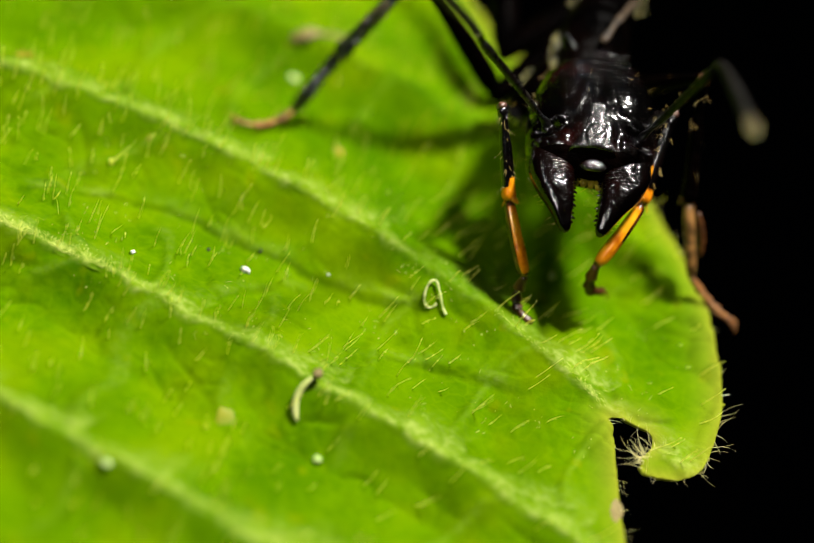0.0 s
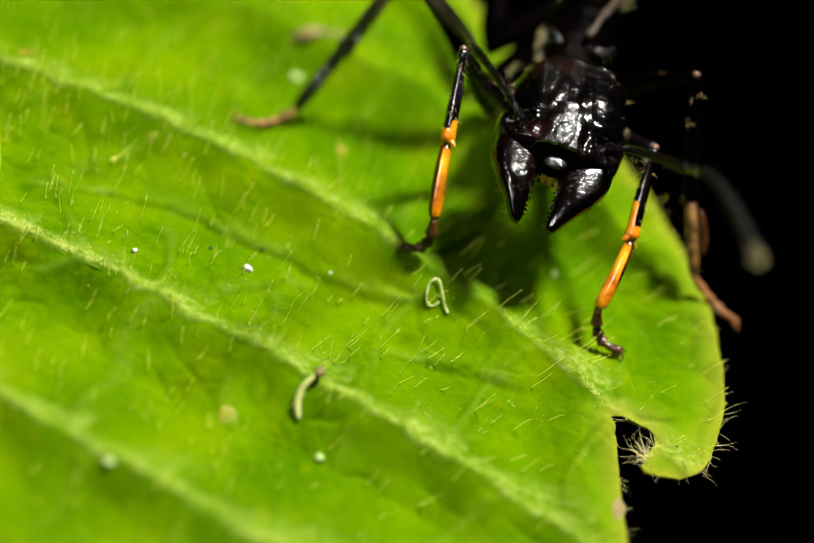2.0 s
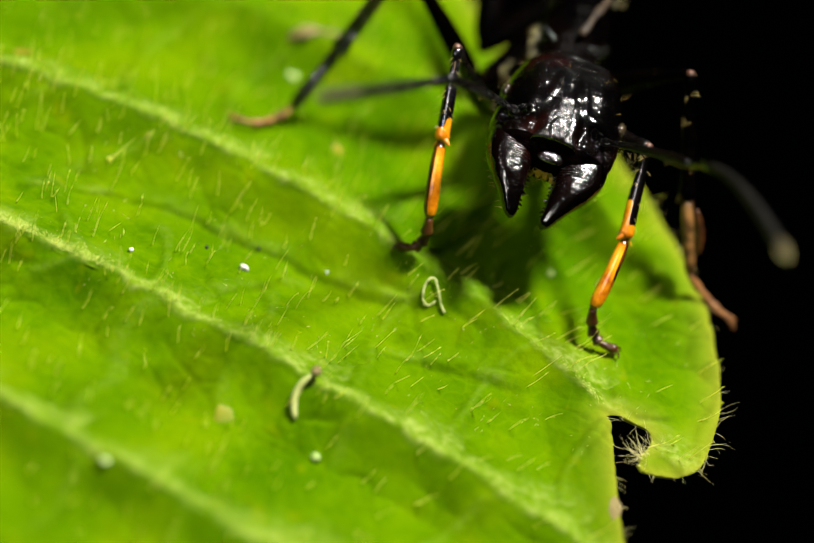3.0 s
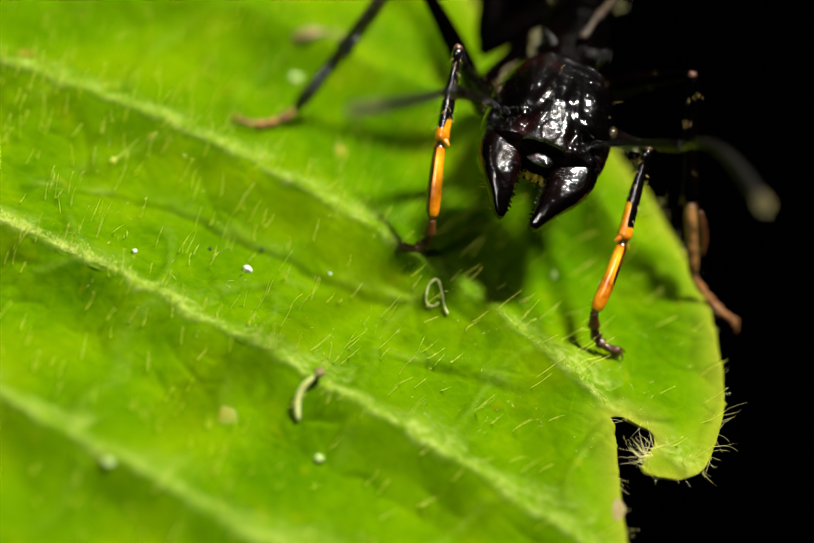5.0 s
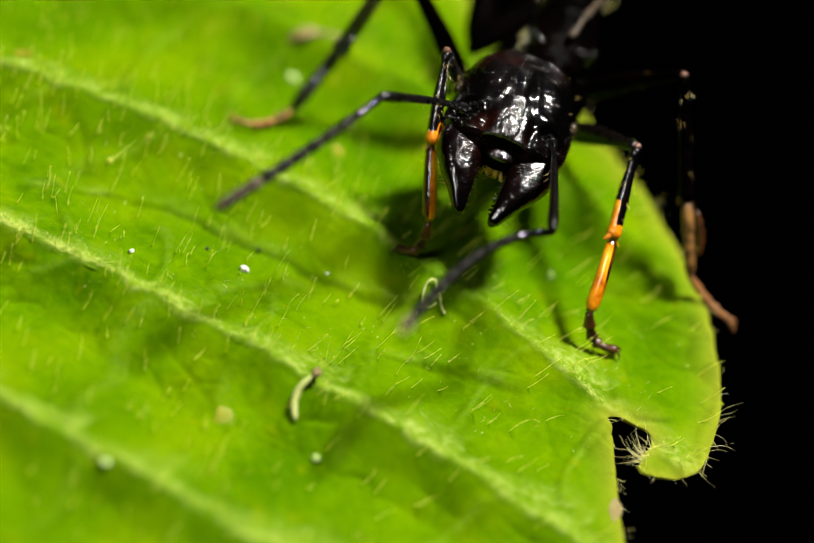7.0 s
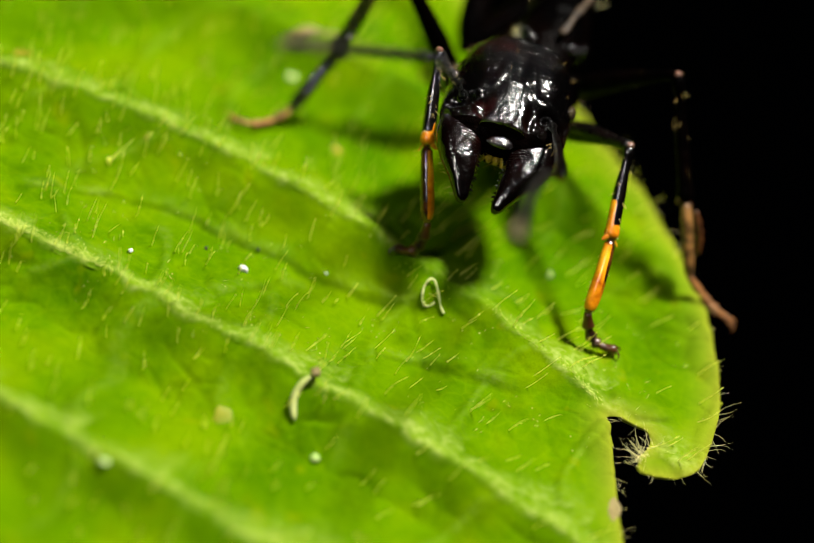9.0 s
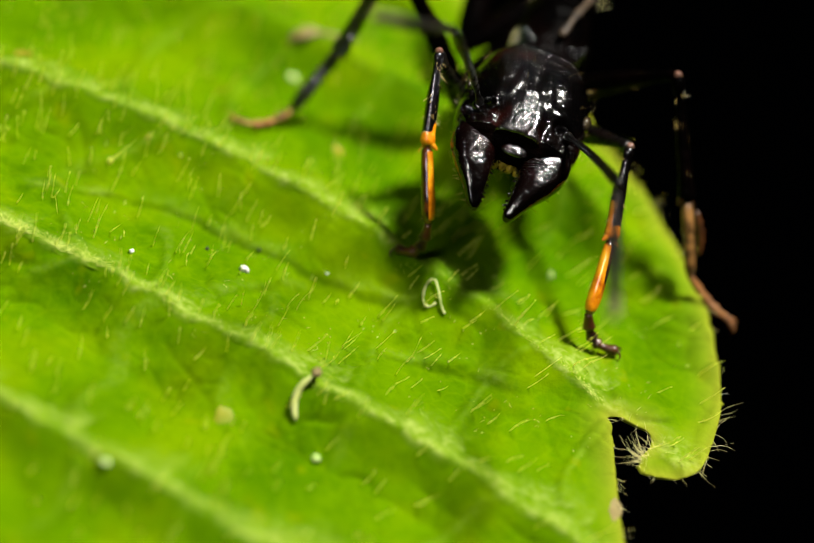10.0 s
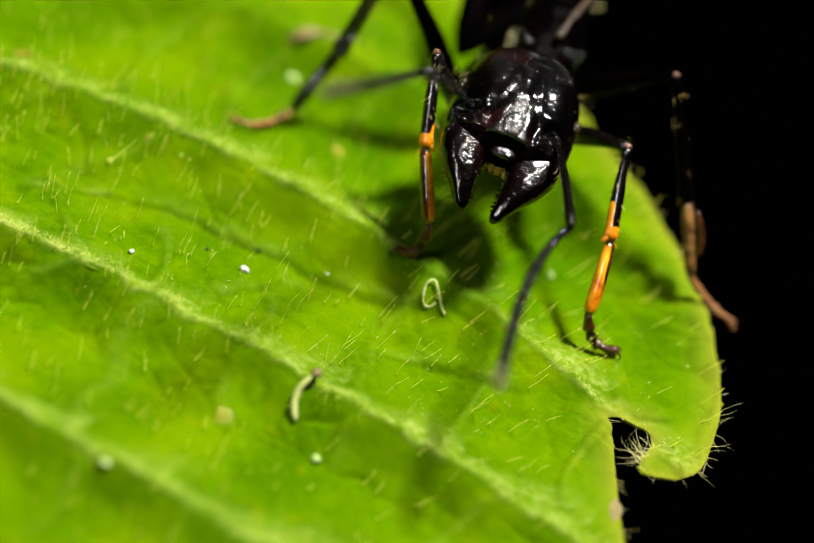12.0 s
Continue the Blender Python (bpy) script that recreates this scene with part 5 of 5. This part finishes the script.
ANTENNA_ROWS_B = [
    (0, -3.42, 1.1, 5.66, -3.9, 6.7, 10.1),
    (0.1, -3.65, 0.58, 5.52, -4.1, 6.4, 9.7),
    (0.2, -3.72, 3.02, 5.14, -4.8, 8.8, 9.2),
    (0.3, -3.37, 4.55, 4.25, -3.3, 11.2, 7.1),
    (0.4, -2.86, 5.37, 3.42, -1, 12.3, 4.9),
    (0.5, -2.47, 5.85, 2.55, -0.1, 12.5, 4.6),
    (0.6, -2.67, 5.78, 2.66, 1, 12, 3.5),
    (0.7, -2.77, 5.76, 2.65, -0.5, 11.7, 6.3),
    (0.8, -3.09, 5.07, 3.78, -3.8, 11.8, 6.6),
    (0.9, -3.56, 5.31, 3.05, -3.9, 11.2, 7.2),
    (1, -2.86, 5.66, 2.84, -2.3, 12.3, 5.9),
    (1.1, -2.86, 5.57, 3.04, -1.7, 12.5, 5.1),
    (1.2, -2.68, 5.7, 2.86, -1.2, 12.5, 5.2),
    (1.3, -3.28, 5.66, 2.49, -2, 12, 5.9),
    (1.4, -3.67, 5.25, 3.07, -3.8, 11.4, 6.9),
    (1.5, -4.11, 3.6, 4.6, -6.19, 9.17, 8.67),
    (1.7, -4.14, 3.11, 4.86, -7.04, 6.59, 10.46),
    (2, -4.11, 3.56, 4.63, -6.39, 8.97, 8.79),
    (2.1, -4.42, 4.32, 3.72, -5.3, 10.3, 7.5),
    (2.2, -3.89, 4.88, 3.49, -3.6, 11.5, 6.3),
    (2.3, -3.9, 5, 3.3, -3.1, 11.8, 5.5),
    (2.4, -3.68, 5.07, 3.38, -1.9, 12, 4.6),
    (2.5, -3.69, 5.18, 3.19, -1.1, 11.9, 4.3),
    (2.6, -3.77, 5.14, 3.17, -0.9, 11.6, 4.5),
    (2.7, -3.99, 4.59, 3.79, -3.1, 11.3, 6.2),
    (2.8, -4.36, 4.2, 3.9, -5.61, 10.27, 7.56),
    (2.9, -4.52, 3.64, 4.26, -6.82, 9.08, 8.37),
    (3, -4.37, 3.39, 4.55, -7.42, 8.43, 8.68),
    (3.1, -4.53, 3.64, 4.25, -6.66, 9.16, 8.35),
    (3.2, -4.11, 4.92, 3.21, -4.3, 11, 7),
    (3.6, -3.6, 5.1, 3.4, -2.9, 11.8, 6.1),
    (4, -3.69, 5.18, 3.19, -2.1, 11.9, 5.4),
    (4.4, -4.42, 4.32, 3.72, -5.1, 10.5, 7.3),
    (4.8, -5.4, 3.67, 3.16, -6.4, 8.8, 8),
    (4.9, -5.32, 3.48, 3.48, -6.3, 7.98, 8.84),
    (5, -4.21, 2.78, 4.96, -6.52, 7.47, 9.91),
    (5.1, -4.51, 2.68, 4.79, -6.75, 7.28, 9.86),
    (5.2, -4.34, 3.16, 4.7, -6.11, 8.69, 8.96),
    (5.3, -3.48, 4.37, 4.37, -4.5, 10.6, 7.9),
    (5.4, -3.58, 4.77, 3.88, -4.3, 11.3, 7.1),
    (5.5, -3.17, 4.92, 3.93, -3.5, 12, 5.7),
    (5.6, -3.37, 5.23, 3.36, -2.7, 12.1, 5.6),
    (5.7, -3.67, 5.43, 2.67, -1.6, 12.2, 4.4),
    (5.8, -3.27, 5.52, 2.86, -1, 12.2, 4.5),
    (5.9, -3.27, 5.52, 2.86, -0.3, 12, 4.1),
    (6, -3.18, 5.55, 2.88, 0.3, 11.9, 3.7),
    (6.1, -3.07, 5.5, 3.05, 0.1, 12, 3.9),
    (6.2, -3.15, 5.27, 3.42, -2.1, 12.1, 5.7),
    (6.3, -3.06, 5.18, 3.62, -2.8, 12.1, 6.1),
    (6.4, -2.97, 5.32, 3.45, -2.4, 12.2, 6),
    (6.5, -2.77, 5.39, 3.44, -1.5, 12.4, 4.9),
    (6.6, -2.78, 5.43, 3.36, -1, 12.3, 5),
    (6.7, -2.66, 5.54, 3.22, 0.1, 12.1, 4.8),
    (6.8, -2.58, 5.49, 3.34, 0.7, 12, 4.2),
    (6.9, -2.56, 5.81, 2.63, 1.1, 12.1, 3.6),
    (7, -2.57, 5.84, 2.55, 1.1, 12.1, 3.5),
    (7.1, -2.56, 5.81, 2.63, 1.1, 12.1, 3.6),
    (7.2, -2.46, 5.8, 2.72, 1.3, 12.1, 3.5),
    (7.6, -2.67, 5.75, 2.74, -0.1, 12.4, 4.3),
    (8, -3.07, 5.4, 3.25, -3, 12.2, 5.9),
    (8.4, -4.14, 4.25, 4.05, -5.1, 10.1, 8.1),
    (8.8, -2.95, 4.87, 4.09, -3, 10.5, 8.8),
    (8.9, -2.56, 5.14, 3.89, -1.9, 10.3, 9.1),
    (9, -2.27, 5.21, 3.87, -1.1, 10.9, 8.5),
    (9.1, -3.15, 4.69, 4.2, -3.8, 10.4, 8.8),
    (9.2, -3.53, 3.17, 5.16, -4.52, 8.09, 10.33),
    (9.3, -3.47, 2.85, 5.33, -5.33, 7.19, 10.76),
    (9.4, -3.42, 2.61, 5.43, -5.65, 6.67, 10.95),
    (9.5, -3.6, 2.35, 5.43, -6.15, 6.04, 11.07),
    (9.6, -3.79, 2.17, 5.39, -6.51, 5.68, 11.06),
    (9.7, -3.9, 2.75, 5.16, -7.13, 6.29, 10.53),
    (9.8, -4.05, 3.24, 4.86, -6.73, 7.94, 9.6),
    (9.9, -3.8, 4, 4.5, -5.2, 10.3, 7.8),
    (10, -3.67, 4.56, 4.06, -4.4, 11.2, 6.9),
    (10.1, -3.36, 5.12, 3.54, -3.3, 12, 5.9),
    (10.2, -3.37, 5.33, 3.17, -2.3, 12.1, 5.5),
    (10.3, -3.18, 5.45, 3.08, -1.3, 12.4, 4.3),
    (10.4, -3.07, 5.4, 3.25, -1, 12.3, 4.3),
    (10.5, -3.8, 4.99, 3.4, -1.9, 11.7, 5.1),
    (10.6, -4.34, 4.45, 3.64, -3.7, 11.2, 6.1),
    (10.7, -4.43, 4.74, 3.12, -3.9, 11.8, 4.6),
    (10.8, -4.12, 5.13, 2.81, -3.4, 12.1, 4.5),
    (10.9, -3.79, 5.28, 2.89, -2.4, 12.2, 4.3),
    (11, -3.39, 5.46, 2.88, -1.6, 12.4, 4.2),
    (11.1, -2.87, 5.69, 2.76, -0.5, 12.5, 3.7),
    (11.2, -2.67, 5.78, 2.66, 0.1, 12.5, 3.5),
    (11.3, -2.47, 5.85, 2.55, 0.5, 12.5, 3.3),
    (11.4, -2.57, 5.84, 2.55, 0.3, 12.5, 3.5),
    (11.5, -2.77, 5.28, 3.62, -3.1, 12.2, 6),
    (11.6, -3.27, 4.94, 3.85, -4.6, 11.3, 7.2),
    (11.7, -3.17, 5.12, 3.65, -4.6, 11.9, 5.9),
    (11.8, -3.36, 5.49, 2.85, -3.9, 12.2, 5.6),
    (11.9, -3.06, 5.68, 2.65, -2.9, 12.6, 5),
    (12, -3.08, 5.63, 2.77, -2.5, 12.9, 3.6),
]
FRONT_ROWS_A = [
    (0, 2.6, 2.23, 2.94, 4.3, 0.3, 1.01, 4.93, -0.07, -0.22),
    (0.4, 2.48, 1.89, 2.59, 4.43, 0.26, 0.97, 4.95, 0.2, -0.28),
    (0.5, 2.61, 1.71, 2.41, 4.5, 0.21, 0.92, 4.93, 0.23, -0.24),
    (0.6, 0.7, 3.11, 4.52, 1.77, 1.34, 2.75, 2.4, 0.52, 1.51),
    (0.7, 0.57, 3.28, 4.7, 1.55, 1.38, 2.8, 2.2, 0.71, 1.7),
    (0.8, 0.19, 3.54, 4.95, 0.25, 1.37, 2.78, -0.22, 1.02, 2.01),
    (0.9, -0.32, 3.08, 3.79, 0.16, 0.98, 1.68, -0.76, 0.96, -0.14),
    (1.5, -0.31, 3.01, 3.72, 0.21, 0.96, 1.67, -0.75, 0.94, -0.15),
    (5.5, -0.54, 3, 3.7, 0.19, 0.94, 1.65, -0.75, 0.94, -0.15),
    (6.5, -0.6, 2.91, 3.62, 0.19, 0.94, 1.65, -0.75, 0.94, -0.15),
    (7, -0.7, 2.87, 3.58, 0.19, 0.94, 1.65, -0.75, 0.94, -0.15),
    (9.5, -0.83, 2.81, 3.52, 0.19, 0.94, 1.65, -0.75, 0.94, -0.15),
    (12, -0.88, 2.77, 3.47, 0.19, 0.94, 1.65, -0.75, 0.94, -0.15),
]
FRONT_ROWS_B = [
    (0, 7.15, 3.33, 4.04, 6.34, 1.43, 2.14, 7.74, 2.6, -0.89),
    (0.1, 6.88, 3.57, 4.98, 6.2, 1.28, 2.7, 6.96, 0.77, 1.76),
    (0.2, 6.28, 2.9, 5.02, 5.46, 0.66, 2.79, 6.16, 0.15, 1.84),
    (0.3, 6.78, 3.75, 5.17, 7.35, 2.07, 3.49, 8.25, 1.39, 2.38),
    (0.4, 7.27, 2.7, 3.4, 6.77, 0.98, 1.69, 8.21, 1.44, -0.78),
    (0.6, 7.23, 2.4, 3.11, 6.88, 0.54, 1.25, 8.41, 0.04, -0.26),
    (1.5, 7.18, 2.3, 3.01, 6.93, 0.45, 1.16, 8.49, -0.09, -0.25),
    (2.5, 7.14, 2.29, 3, 6.89, 0.44, 1.15, 8.49, -0.09, -0.25),
    (5.5, 6.9, 2.22, 2.92, 6.82, 0.38, 1.09, 8.53, -0.08, -0.27),
    (6.5, 6.78, 2.21, 2.92, 6.78, 0.34, 1.05, 8.55, -0.07, -0.28),
    (7, 6.64, 2.21, 2.91, 6.75, 0.32, 1.03, 8.57, -0.04, -0.29),
    (12, 6.57, 2.15, 2.85, 6.73, 0.29, 0.99, 8.64, 0, -0.33),
]

# planted feet of the four hind legs: ankle, heel and toe
STANDING = {"mid_a": ((-5.44, 8.21, 1.71), (-6.44, 6.78, -0.67), (-8.73, 5.1, -0.7)),
            "mid_b": ((9.04, 5.69, 2.86), (10.10, 4.40, 0.75), (12.35, 4.00, -0.50)),
            "hind_a": ((-7.0, 19.5, 4.2), (-9.0, 21.5, 0.8), (-10.4, 23.2, 0.0)),
            "hind_b": ((0.9, 18.9, 3.2), (-1.7, 21.6, 0.6), (-3.6, 22.3, -0.35))}
POLES = {"front_a": (-0.4, 0.0, 1.0), "front_b": (0.4, -0.1, 1.0), "mid_a": (0.0, 0.2, 1.0), "mid_b": (0.0, 0.1, 1.0), "hind_a": (1.2, 0.2, 1.0), "hind_b": (0.0, 0.87, 0.5)}


def motions():
    body = lambda t: between(BODY_ROWS, t)
    times = sorted({r[0] for r in BODY_ROWS} | {3.8, 4.6, 8.2} | {r[0] for r in FRONT_ROWS_A} | {r[0] for r in FRONT_ROWS_B})
    walk(ANT["ant"], [(t, pose(*(body(t) * MM))) for t in times])
    walk(ANT["head"], [(t, pose(x * MM, y * MM, z * MM, rx, ry, rz)) for t, x, y, z, rx, ry, rz in HEAD_ROWS])
    for key, rows, side in (("antenna_a", ANTENNA_ROWS_A, 1), ("antenna_b", ANTENNA_ROWS_B, -1)):
        socket = np.array((side * 1.65, 1.18, 0.98))
        bend = (side * 0.3, 0.2, 1.0)
        curl = (-0.4, 0.5, 0.8) if side > 0 else (0.4, -1.0, 0.3)
        walk(ANT[key + "_scape"], [(r[0], aimed(socket, r[1:4], bend)) for r in rows])
        walk(ANT[key + "_whip"], [(r[0], aimed(r[1:4], r[4:7], curl)) for r in rows])
    for key, hip, _ in LEGS:
        femur, tibia, heel, toe = LEG_LENGTHS.get(key, LEG_LENGTHS[key[:-2]])
        rows = {"front_a": FRONT_ROWS_A, "front_b": FRONT_ROWS_B}.get(key)
        tracks = {"_femur": [], "_tibia": [], "_heel": [], "_toe": []}
        for t in times:
            at = body(t)
            spots = between(rows, t) if rows else np.ravel(STANDING[key])
            ankle, ball_, tip = (spots[i:i + 3] - at for i in (0, 3, 6))
            hipv = np.array(hip, float)
            bent = knee(hipv, ankle, femur, tibia, POLES[key])
            ankle = bent + unit(ankle - bent) * tibia
            up = np.array(POLES[key], float)
            tracks["_femur"].append((t, aimed(hipv, bent, up + (0, 0.2, 0))))
            roll = up[0] + (0.55 * smooth((t - 6.5) / 0.6) if key == "front_a" else 0.0)
            tracks["_tibia"].append((t, aimed(bent, ankle, (roll, -0.8, 0.6))))
            ball_ = ankle + unit(ball_ - ankle) * heel
            tracks["_heel"].append((t, aimed(ankle, ball_, (roll, -0.8, 0.6))))
            tracks["_toe"].append((t, aimed(ball_, tip, (0.0, 1.0, -0.05) if key == "mid_a" else (0.1, 0.2, 1.0))))
        for suffix, track in tracks.items():
            walk(ANT[key + suffix], track)


motions()
